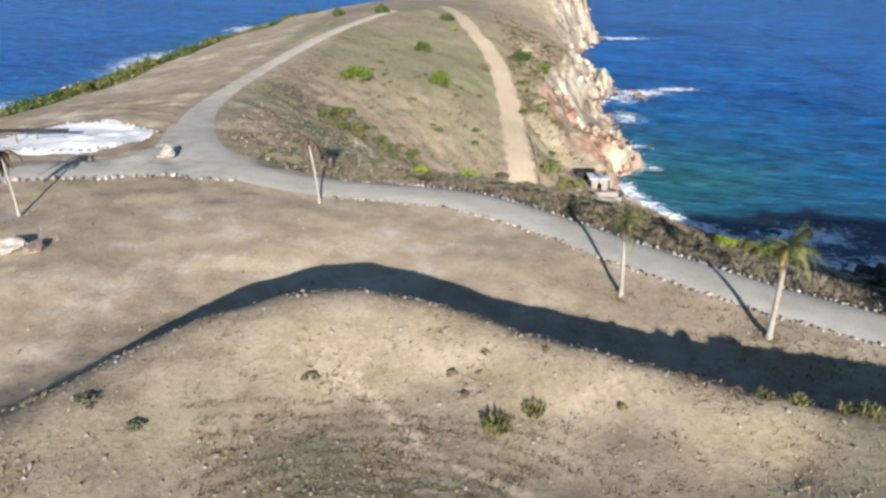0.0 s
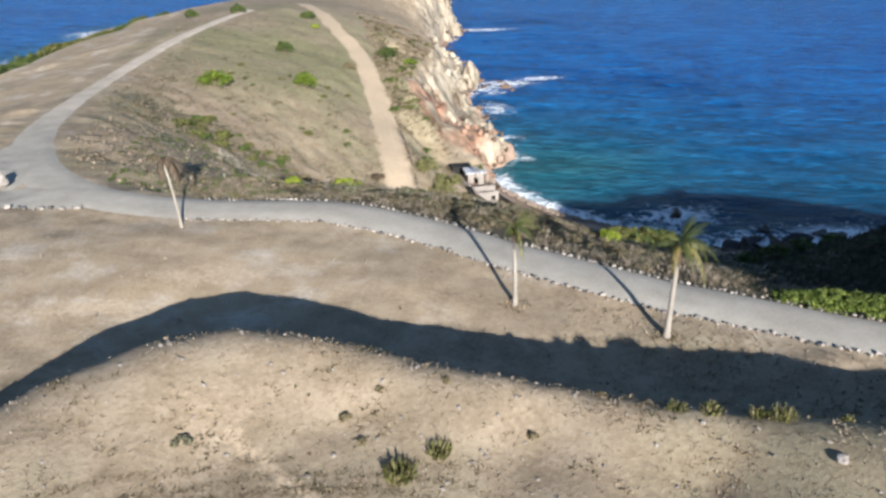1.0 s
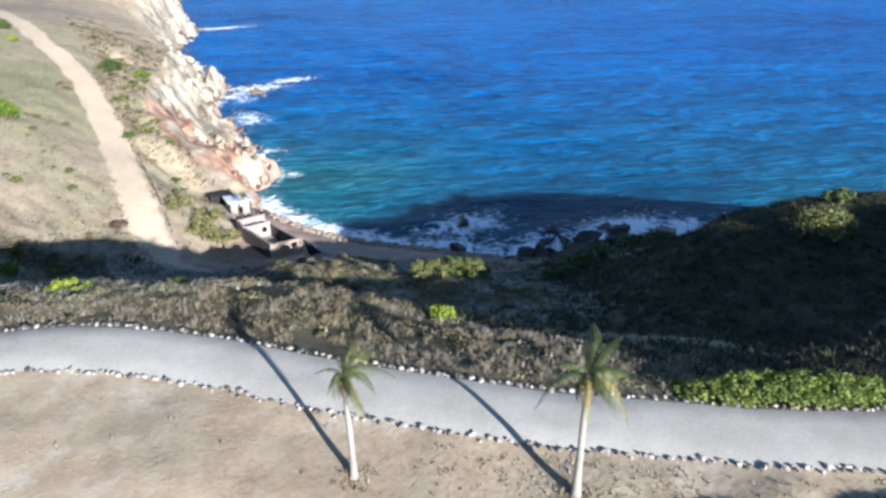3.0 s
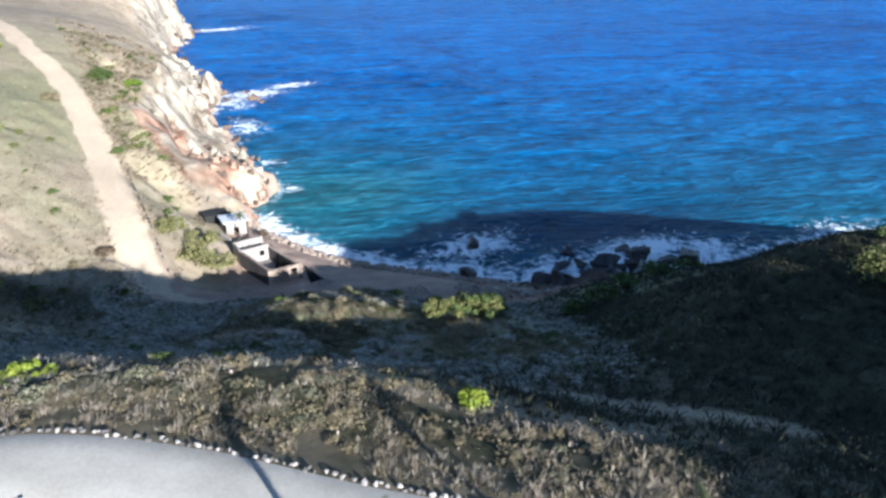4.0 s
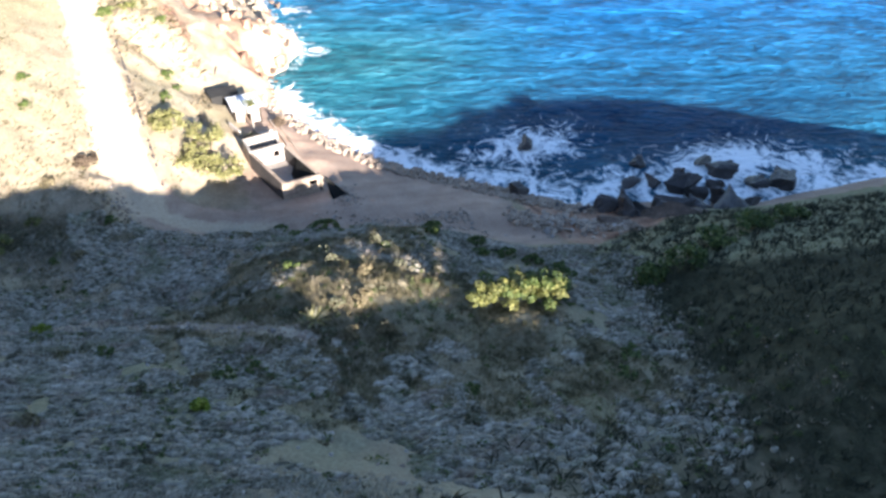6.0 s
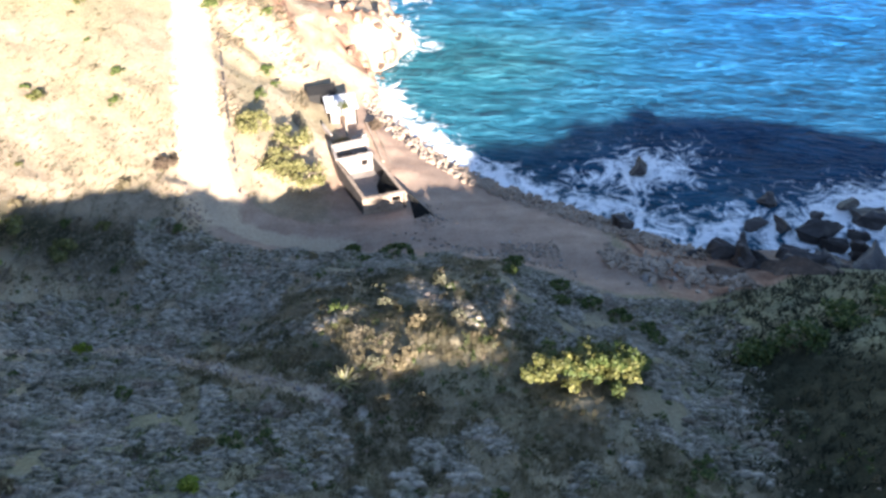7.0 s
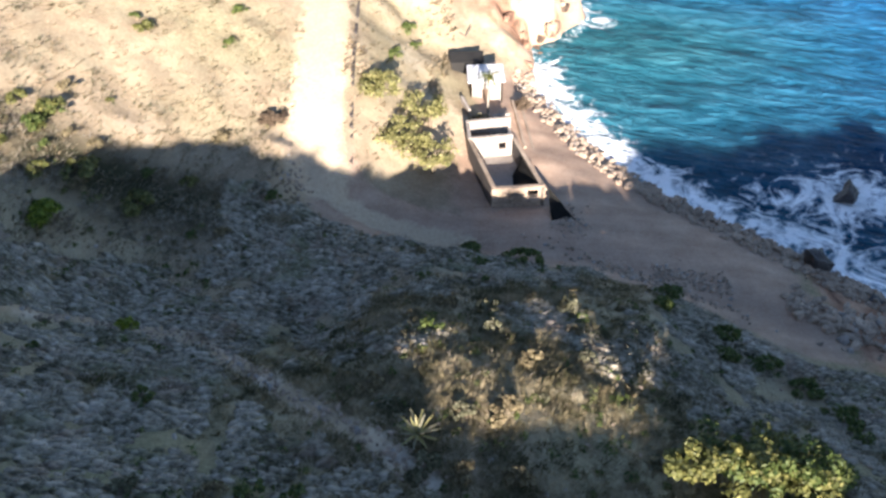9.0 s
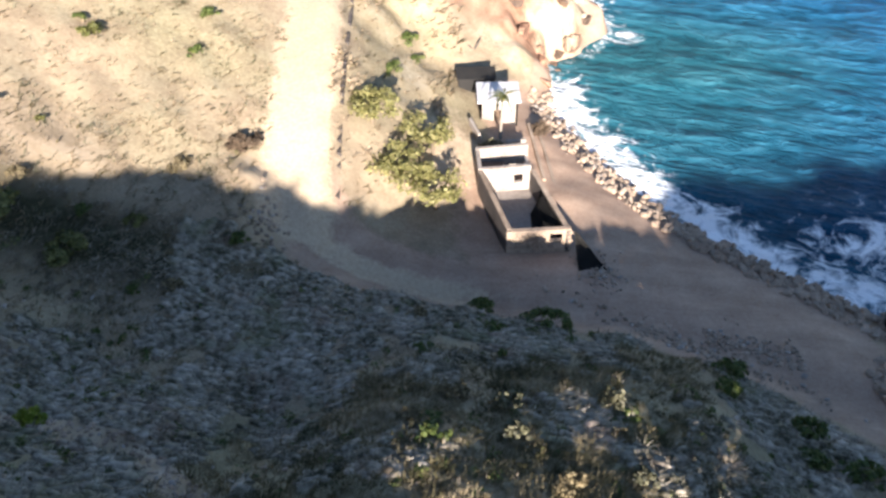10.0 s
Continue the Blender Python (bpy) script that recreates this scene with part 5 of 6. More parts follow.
x, y = scatter(16000, -32, 34, 9, 34, lambda x, y, u: (np.abs(land(x, y) - 36.6) < 1.6) & (u < 0.35 + 0.65 * waves(x * 1.7, y * 2.3, 5)), 47)
tufts("grass", x, y, rng.uniform(0.07, 0.17, len(x)), 6, M_DRYLEAF, "withered brown grass stubble on the mound", seed=48, lean=0.9, rise=0.7)
a_, k_ = rng.uniform(0.35, 2.6, 7000), rng.randint(0, 9, 7000)
r_ = 2.6 + 0.85 * k_ + rng.normal(size=7000) * 0.13
x, y = -3.2 + r_ * np.cos(a_) * 1.5, 21.5 + r_ * np.sin(a_)
ok = waves(x, y, 3) > -0.4
x, y = x[ok], y[ok]
tufts("grass", x, y, rng.uniform(0.08, 0.18, len(x)), 6, M_DRYLEAF, "curved windrows of cut brown grass on the mound", seed=55, lean=1.0, rise=0.6)
x, y = scatter(14000, -32, 34, 20, 42, lambda x, y, u: (np.abs(land(x, y) - 36.4) < 1.6) & (waves(x, y, 1.3) + 0.5 * waves(x, y, 4) > 0.35), 56)
tufts("grass", x, y, rng.uniform(0.10, 0.26, len(x)), 7, M_HEADMAT, "olive and brown weeds scattered over the mound", seed=57, lean=0.9, rise=0.7)
x, y = scatter(9000, -34, 46, 30, 62, lambda x, y, u: (u < 0.03 + 0.75 * step(x, 14, 26) + 0.15 * step(-x, 22, 30)) & (land(x, y) < 35.6), 3)
tufts("grass", x, y, rng.uniform(0.12, 0.30, len(x)), 4, M_GRASS, "short dry grass on the plateau", seed=4)
x, y = scatter(9000, 6, 46, 30, 52, lambda x, y, u: (u < 0.75 * step(x, 8, 24) * (0.25 + 0.75 * waves(x, y, 6))) & (land(x, y) < 35.6), 53)
tufts("grass", x, y, rng.uniform(0.12, 0.28, len(x)), 6, M_HEADMAT, "thin olive grass between the shade and the road", seed=54, lean=1.0, rise=0.6)


def seaward(x, y):
    """True below the road, on the sea side."""
    return (x > -26) & (y > 2.5 + np.interp(x, (-26, -21, -15, -7, 0.8, 7.9, 13.9, 18.6, 23, 31.5, 41, 66), (78, 71, 67, 64.8, 64.2, 59.6, 53.6, 49.4, 45.6, 39.7, 34.8, 24.5)))


def shade_side(x, y):
    """How far a place lies on the side darkened for shade, 0 to 1."""
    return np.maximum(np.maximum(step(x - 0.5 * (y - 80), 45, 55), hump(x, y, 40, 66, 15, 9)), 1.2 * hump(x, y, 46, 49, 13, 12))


x, y = scatter(60000, -26, 66, 68, 128, lambda x, y, u: seaward(x, y) & (land(x, y) > 4.2) & (u > shade_side(x, y)) & (waves(x, y, 5) + waves(x, y, 1.7) * 0.8 > -0.62), 5)
s = rng.uniform(0.28, 0.62, len(x)) * (1 + 0.35 * waves(x, y, 3.0))
west = x + 4 * waves(x, y, 7) + 0.35 * (y - 90) < -8 + 0.5 * np.maximum(0, y - 105)
thin = west & (rng.uniform(0, 1, len(x)) < 0.22)
tufts("grass", x[thin], y[thin], s[thin] * 0.7, 5, M_HEADMAT, "olive grass on the hollow side of the slope", lean=1.1, seed=5, wide=0.2, rise=0.45)
x, y, s = x[~west], y[~west], s[~west]
gold = np.maximum(hump(x, y, 31, 101, 16, 18), hump(x, y, 40, 85, 10, 12)) + 0.5 * waves(x, y, 4) + 0.25 * waves(x, y, 1.5) > 0.55
tufts("grass", x[gold], y[gold], s[gold] * 0.8, 13, M_GOLDMAT, "golden dry grass on the sunlit bulge of the slope", lean=0.9, seed=4, wide=0.045, rise=0.75)
x, y, s = x[~gold], y[~gold], s[~gold]
gx, gy = scatter(10000, 17, 47, 80, 116, lambda x, y, u: np.maximum(hump(x, y, 31, 101, 16, 18), hump(x, y, 40, 85, 10, 12)) > 0.45, 24)
tufts("grass", gx, gy, rng.uniform(0.2, 0.5, len(gx)), 9, M_GOLDMAT, "short dry grass filling the sunlit bulge", lean=1.0, seed=25, wide=0.06, rise=0.6)
tufts("grass", x, y, s * 0.85, 9, M_SLOPEMAT, "loose blades of grey grass on the shaded slope", lean=1.0, seed=6, wide=0.06, rise=0.6)
pick = (rng.uniform(0, 1, len(x)) < 0.85) & ((y < 117) | (x > 8)) & ((y > 77) | (x > 26))
hummocks("grass", x[pick], y[pick], s[pick] * 0.72, s[pick] * rng.uniform(0.3, 0.6, pick.sum()), M_SLOPEMAT, "matted silver-grey and olive grass cushions on the shaded slope", seed=19)
x, y = scatter(9000, -26, 58, 62, 124, lambda x, y, u: seaward(x, y) & (land(x, y) > 4.2) & (waves(x, y, 8) + 0.9 * hump(x, y, 29, 102, 12, 11) > 0.35), 6)
xs, ys = np.concatenate([10.9 + rng.normal(size=90) * 0.7, 15.6 + rng.normal(size=60) * 1.1, 21.5 + rng.normal(size=60) * 1.2]), np.concatenate([108.3 + rng.normal(size=90) * 0.5, 103.9 + rng.normal(size=60) * 0.8, 98.4 + rng.normal(size=60) * 0.8])
x, y = np.concatenate([x, xs]), np.concatenate([y, ys])
tufts("grass", x, y, rng.uniform(0.15, 0.45, len(x)), 9, M_GRASS, "upright dry straw clumps on the slope", lean=0.7, seed=7, wide=0.045)
x, y = scatter(36000, -14, 38, 44, 84, lambda x, y, u: seaward(x, y) & (away(x, y, ROAD_LINE) > 3.0) & (away(x, y, ROAD_LINE) < 12 + 3 * waves(x, y, 6)) & (waves(x, y * 1.6, 2.2) + 0.3 * waves(x, y, 7) > -0.12), 20)
tufts("grass", x[::3], y[::3], rng.uniform(0.18, 0.55, len(x[::3])), 14, M_GRASS, "dry brown stalks on the bank below the road", lean=0.7, seed=21, wide=0.035)
tufts("grass", x[1::3], y[1::3], rng.uniform(0.14, 0.36, len(x[1::3])), 14, M_DRYLEAF, "rank olive grass on the bank below the road", lean=0.8, seed=22, wide=0.04)
x, y = scatter(30000, -24, 112, 40, 127, lambda x, y, u: seaward(x, y) & (land(x, y) > 4.0) & (u < 0.1 + 0.9 * shade_side(x, y)) & (shade_side(x, y) > 0.2), 15)
tufts("grass", x, y, rng.uniform(0.35, 0.8, len(x)), 9, M_HILLMAT, "grass darkened for the shade of the ravine and east hill", lean=1.1, seed=16, wide=0.08, rise=0.55)
x, y = scatter(16000, -30, 26, 112, 215, lambda x, y, u: (land(x, y) > 6) & (u < 1.1 - y / 260), 8)
tufts("grass", x, y, rng.uniform(0.2, 0.5, len(x)), 5, M_HEADMAT, "olive and straw grass on the headland", lean=1.1, seed=9, wide=0.22, rise=0.4)
x, y = scatter(13000, -26, 16, 114, 160, lambda x, y, u: (land(x, y) > 8) & (u < 1.0 - (y - 118) / 50) & (waves(x, y, 2.0) + 0.5 * waves(x, y, 6) > -0.1), 62)
tufts("grass", x[::2], y[::2], rng.uniform(0.22, 0.5, len(x[::2])), 7, M_HEADMAT, "straw and brown dry tussocks on the headland", lean=1.0, seed=63, wide=0.1, rise=0.5)
tufts("grass", x[1::2], y[1::2], rng.uniform(0.22, 0.5, len(x[1::2])), 7, M_OLIVE, "olive tussocks on the headland", lean=1.0, seed=64, wide=0.1, rise=0.55)
x, y = scatter(9000, 16, 44, 140, 260, lambda x, y, u: (land(x, y) > 5.0) & (x < np.interp(y, (140, 170, 180, 189, 199, 209, 221, 234, 249, 260), (29, 29, 24, 24, 26.5, 30, 34, 38, 42, 44))) & (waves(x, y, 5) > -0.3), 13)
tufts("grass", x, y, rng.uniform(0.4, 0.9, len(x)), 6, M_HEADMAT, "tufted grass along the cliff top", lean=1.0, seed=14, wide=0.2, rise=0.5)
ledge = bush("bush", "low olive bush on the ledges above the cliff", on(21, 168, -0.1), 3.4, 2.2, 1.0, 0.22, M_OLIVELEAF, per=26, clumps=18, seed=280, group="bushes on the cliff ledges", category="bush", stems=False)
ledge2 = bush("bush", "low dark green bush on the ledges above the cliff", on(23.5, 160, -0.1), 2.8, 2.0, 1.1, 0.22, M_DARKLEAF, per=26, clumps=18, seed=281, group="bushes on the cliff ledges", category="bush", stems=False)
r_ = np.random.RandomState(33)
for i in range(46):
    y = r_.uniform(150, 240)
    lo, hi = np.interp(y, (150, 185, 240), (18, 17, 15)), np.interp(y, (150, 170, 182, 197, 212, 240), (27, 26, 23.5, 25.5, 29.5, 38))
    x = lo + (hi - lo) * r_.uniform(0, 1)
    if math.sin((x * 0.8 + y * 0.55) * 0.62) < -0.1:
        continue
    s = r_.uniform(0.5, 1.2)
    copy_thing((ledge, ledge2)[i % 2], Matrix.LocRotScale(on(x, y, -0.12), Euler((0, 0, 0.6 + r_.normal() * 0.4)), (s * 1.2, s * 0.8, s * 0.8)))


# dark low clumps all over the shaded slope
x, y = scatter(2400, -20, 60, 70, 124, lambda x, y, u: seaward(x, y) & (land(x, y) > 4.6) & (u < 0.4 + 0.5 * waves(x, y, 9)), 17)
r_ = np.random.RandomState(37)
v, f = leaves(np.stack([x, y, heights(x, y) + 0.05], 1), r_.uniform(0.2, 0.5, len(x)), 30, 0.13, 0.45, 38)
v[:, 2] = np.maximum(v[:, 2], heights(v[:, 0], v[:, 1]) - 0.05)
tagged(part_mesh("scrub", raw_mesh("scrub", v, f, M_DARKLEAF)), "low dark green clumps dotted over the shaded slope", "scrub", kind="stuff")
x, y = np.concatenate([px_ + rng.normal(size=40) * 0.5 for px_ in (20.3, 12.3, 40.6)]), np.concatenate([py_ + rng.normal(size=40) * 0.4 for py_ in (41.4, 47.1, 30.2)])
tufts("grass", x, y, rng.uniform(0.15, 0.35, len(x)), 6, M_HEADMAT, "green grass round the palm trunks", seed=18, wide=0.1)
# ---------------------------------------------------------------- rocks
def crag_mesh(name, seed, mat, points=13, jag=0.16):
    """An angular block of rock about one metre across, split along flat faces."""
    r = np.random.RandomState(seed)
    bm = bmesh.new()
    for p in r.uniform(-0.5, 0.5, (points, 3)):
        bm.verts.new(p)
    hull = bmesh.ops.convex_hull(bm, input=bm.verts)
    bmesh.ops.delete(bm, geom=list({e for e in hull["geom_interior"] + hull["geom_unused"] if isinstance(e, bmesh.types.BMVert)}), context='VERTS')
    bmesh.ops.triangulate(bm, faces=bm.faces[:])
    bmesh.ops.subdivide_edges(bm, edges=bm.edges[:], cuts=3, use_grid_fill=True)
    o = Vector((seed * 1.7, seed * 0.9, seed * 2.3))
    for v in bm.verts:
        c = noise.noise(v.co * 2.6 + o) + 0.5 * noise.noise(v.co * 6.0 + o)
        v.co *= 1 + jag * c
    me = bpy.data.meshes.new(name)
    bm.to_mesh(me)
    bm.free()
    me.materials.append(mat)
    return me


ROCKS_WET = [crag_mesh("boulder", 300 + i, M_DARKROCK, 22, 0.34) for i in range(4)]
for i, (x, y, a, b, h) in enumerate(((70.0, 135.3, 3.2, 2.2, 1.6), (62.9, 125.4, 2.4, 2.0, 2.0), (73.5, 114.6, 5.0, 7.0, 4.2), (77.0, 111.2, 6.0, 7.5, 5.0), (84.2, 117.6, 3.6, 4.5, 2.8), (80.5, 109.8, 6.5, 7.0, 4.6),
                                     (87.5, 112.7, 3.6, 7.5, 3.2), (86.8, 108.0, 6.0, 5.0, 3.4), (92.0, 121.8, 3.8, 1.8, 1.2), (92.6, 118.6, 3.4, 3.6, 2.0), (83.0, 124.8, 2.6, 2.2, 1.2), (78.5, 121.3, 2.6, 1.6, 1.0),
                                     (81.9, 120.2, 3.0, 1.6, 1.2), (99.4, 113.1, 4.0, 4.4, 2.2), (86.8, 120.8, 1.8, 1.6, 1.0), (95.5, 114.5, 2.6, 3.0, 1.4), (68.5, 118.0, 1.8, 1.6, 1.2), (66.2, 120.0, 1.5, 1.2, 0.9))):
    ob = new("boulder", ROCKS_WET[i % 4])
    big_one = b > 6.5 and x < 82
    ob.matrix_world = Matrix.LocRotScale((x, y, h * 0.12), Euler((0, 0, 0.6 + i * 1.1 if not big_one else 0.4)), (a * 1.15, b * 1.15, h * 1.9) if b < 6.5 else (a * 0.75, b * 0.55, h * 1.7))
    tagged(ob, "dark wet boulder standing in the white surf", "rock", "dark rocks in the surf")
    if b > 6.5:
        for dx, dy, k in ((-2.2, 2.6, 0.5), (2.0, -2.8, 0.6), (1.4, 3.0, 0.42)):
            ob = new("boulder", ROCKS_WET[(i + int(k * 10)) % 4])
            ob.matrix_world = Matrix.LocRotScale((x + dx, y + dy, h * 0.08), Euler((0, 0, i + 9 * k)), (a * k, b * k, h * k * 2.3))
            tagged(ob, "dark wet boulder standing in the white surf", "rock", "dark rocks in the surf")


SHORE_BOULDERS = [crag_mesh("boulder", 340 + i, M_BROWNROCK, 26, 0.22) for i in range(2)]
for i, (x, y, a, b, h, turn) in enumerate(((69.6, 112.0, 6.6, 6.0, 5.6, 0.5), (76.4, 109.6, 9.6, 6.6, 6.4, -0.3), (83.2, 109.4, 5.6, 5.2, 4.6, 1.2))):
    ob = new("boulder", SHORE_BOULDERS[i % 2])
    ob.matrix_world = Matrix.LocRotScale((x, y, 1.0), Euler((0.15, -0.1, turn)), (a, b, h))
    tagged(ob, "large brown weathered boulder at the rocky end of the beach", "rock", "large shore boulders")
TAN = [crag_mesh("cliff_rock", 320 + i, M_TANROCK) for i in range(6)]
BROWN = [crag_mesh("cliff_rock", 330 + i, M_BROWNROCK) for i in range(4)]
r_ = np.random.RandomState(41)
shore = run(COAST_LINE.tolist(), 2.0)
shore = shore[(shore[:, 1] > 164) & (shore[:, 1] < 385) & (shore[:, 0] > 30)]
for i in range(150):
    p = shore[r_.randint(len(shore))]
    k = r_.uniform(0, 1)
    x, y = p[0] - 9.0 * k + 2.8 + r_.normal() * 0.8, p[1] + r_.normal() * 1.5
    s = r_.uniform(1.0, 2.9) * (1.4 if y > 240 else 1.0)
    z = max(height(x, y), -0.3)
    wet = k < 0.42
    ob = new("cliff_rock", BROWN[i % 4] if wet else TAN[i % 6])
    ob.matrix_world = Matrix.LocRotScale((x, y, z + s * 0.08), Euler((r_.uniform(-0.4, 0.4), r_.uniform(-0.4, 0.4), r_.uniform(0, 6.28))), (s, s * r_.uniform(0.6, 1.0), s * r_.uniform(0.6, 1.1)))
    tagged(ob, "dark brown wet rock at the water's edge" if wet else "tan weathered rock fallen at the cliff foot", "rock", "rocks at the cliff foot")
for i in range(44):
    y = r_.uniform(170, 194)
    x = np.interp(y, (170, 182, 194), (35, 32, 36)) + r_.uniform(0, 9)
    s = r_.uniform(0.8, 2.6)
    ob = new("cliff_rock", BROWN[i % 4] if i % 3 == 0 else TAN[i % 6])
    ob.matrix_world = Matrix.LocRotScale((x, y, height(x, y) + s * 0.05), Euler((r_.uniform(-0.5, 0.5), r_.uniform(-0.5, 0.5), r_.uniform(0, 6.28))), (s, s * r_.uniform(0.6, 1.0), s * r_.uniform(0.6, 1.2)))
    tagged(ob, "broken rock on the crumbling low promontory", "rock", "rocks of the promontory")
for i in range(12):
    x, y, s = 54 + 15 * r_.uniform(0, 1) ** 1.5, 250 + r_.uniform(0, 14), r_.uniform(1.2, 3.6)
    ob = new("cliff_rock", BROWN[i % 4])
    ob.matrix_world = Matrix.LocRotScale((x, y, 0.15), Euler((r_.uniform(-0.3, 0.3), r_.uniform(-0.3, 0.3), r_.uniform(0, 6.28))), (s * 1.4, s * 0.8, s * 0.7))
    tagged(ob, "low brown rock awash in the surf below the spire", "rock", "rocks awash below the spire")
# buttresses standing out of the cliff face
for i in range(16):
    y = r_.uniform(184, 244) if i < 11 else r_.uniform(345, 372)
    x0 = np.interp(y, (170, 182, 197, 212, 232, 248, 300, 362), (29, 26, 28, 32.5, 39, 43, 47, 62))
    k = r_.uniform(0, 1)
    x = x0 + 0.5 + 7.0 * k
    s = r_.uniform(3.0, 6.0)
    ob = new("cliff_block", TAN[i % 6])
    ob.matrix_world = Matrix.LocRotScale((x, y, height(x, y) - s * 0.22), Euler((r_.uniform(-0.2, 0.2), r_.uniform(-0.2, 0.2), r_.uniform(0, 6.28))), (s * 0.8, s * r_.uniform(0.6, 1.0), s * r_.uniform(0.9, 1.5)))
    tagged(ob, "cream angular rock buttress of the sea cliff", "rock", "buttresses of the cliff")
spire = lump(350, 3, 1.0, 0.3)
for v in spire.verts:
    k = 1 - 0.75 * max(0, v.co.z + 0.1)
    v.co.x *= k
    v.co.y *= k
me = bpy.data.meshes.new("rock_spire")
spire.to_mesh(me)
spire.free()
me.materials.append(M_TANROCK)
ob = new("rock_spire", me)
ob.matrix_world = Matrix.LocRotScale((52.6, 255, 3.5), None, (6.5, 6.5, 11.5))
tagged(ob, "pale pointed rock spire above the surf", "rock")

# ---------------------------------------------------------------- loose stones on the plateau
boulder = thing("standing_stone", "pale upright boulder on the gravel fork", "rock", at=on(-27.2, 72.8, 0.12))
part_mesh("stone", lump_mesh("stone", 360, M_STONE, 3, 1.1, 0.3), None, boulder).matrix_local = Matrix.LocRotScale((0, 0, 0.6), None, (1.15, 1.0, 1.25))
part_mesh("base_stone", lump_mesh("base_stone", 361, M_STONE, 2, 0.5, 0.2), None, boulder).matrix_local = Matrix.LocRotScale((-0.6, -0.1, 0.15), None, (1.0, 0.9, 0.9))
ob = new("boulder", lump_mesh("boulder", 362, M_STONE, 3, 0.7, 0.35))
ob.matrix_world = Matrix.LocRotScale(on(-30.8, 49.4, 0.35), Euler((0, 0, 0.4)), (2.2, 1.5, 1.5))
tagged(ob, "white boulder on the worn grass", "rock")
ob = new("boulder", lump_mesh("boulder", 363, M_RUBBLE, 3, 0.7, 0.35))
ob.matrix_world = Matrix.LocRotScale(on(-28.9, 49.6, 0.2), Euler((0, 0, 1.4)), (1.6, 1.2, 1.0))
tagged(ob, "grey-brown boulder beside the white one", "rock")

beam = thing("timber_beam", "dark weathered timber beam on short posts", "beam", at=on(-44.2, 79.2))
bm = bmesh.new()
box(bm, -4.2, -0.17, 0.95, 4.2, 0.17, 1.25, Euler((0, 0.02, 0.12)).to_matrix().to_4x4())
bmesh.ops.bevel(bm, geom=bm.edges[:], offset=0.03, segments=1, affect='EDGES')
part("rail", bm, M_BLACK, beam)
for px_ in (-1.2, 0.9):
    bm = bmesh.new()
    tube(bm, [(px_, 0.12 * px_, -0.3), (px_, 0.12 * px_, 0.97)], [0.1, 0.09], 8)
    part("post", bm, M_WOOD, beam)

STONES = [lump_mesh("stone", 370 + i, M_GREYSTONE if i in (1, 3) else M_STONE, 1, 0.7, 0.5) for i in range(5)]


def edging(label, line, group, gap=0.45, lo=0.10, hi=0.27, most=300):
    """A row of stones laid along a line."""
    c = run(line.tolist(), gap)
    top = thing("stone_edging", label, "stone edging", group, on(c[0][0], c[0][1]))
    inv = top.matrix_world.inverted()
    for i, p in enumerate(c[:most]):
        s = rng.uniform(lo, hi) * 1.5
        x, y = p[0] + rng.normal() * 0.11, p[1] + rng.normal() * 0.11
        ob = new("stone", STONES[rng.randint(5)])
        ob.parent = top
        ob.matrix_basis = inv @ Matrix.LocRotScale((x, y, height(x, y) + s * 0.22 + 0.03), Euler((rng.uniform(-0.4, 0.4), rng.uniform(-0.4, 0.4), rng.uniform(0, 6.28))), (s, s * rng.uniform(0.7, 1.0), s))
    return top


near_road = ROAD_LINE[(ROAD_LINE[:, 0] < 50) & (ROAD_LINE[:, 1] < 66) & (ROAD_LINE[:, 0] > -26)]
edging("row of pale stones along the seaward road edge", beside(near_road, -2.32), "stone rows along the road", 0.31, 0.12, 0.24)
edging("row of pale stones along the landward road edge", beside(near_road[near_road[:, 0] > -19], 2.32), "stone rows along the road", 0.31, 0.12, 0.24)
a = np.linspace(0, 2 * math.pi, 60)
edging("ring of stones round the white sand circle", np.stack([PAD[0] + 8.4 * np.cos(a), PAD[1] + 6.8 * np.sin(a), 0 * a], 1), "stone rings", 0.7, 0.14, 0.3)
edging("row of stones along the side road", beside(BRANCH_LINE[(BRANCH_LINE[:, 0] > -50)], 2.8), "stone rows along the road", 0.8, 0.2, 0.4)


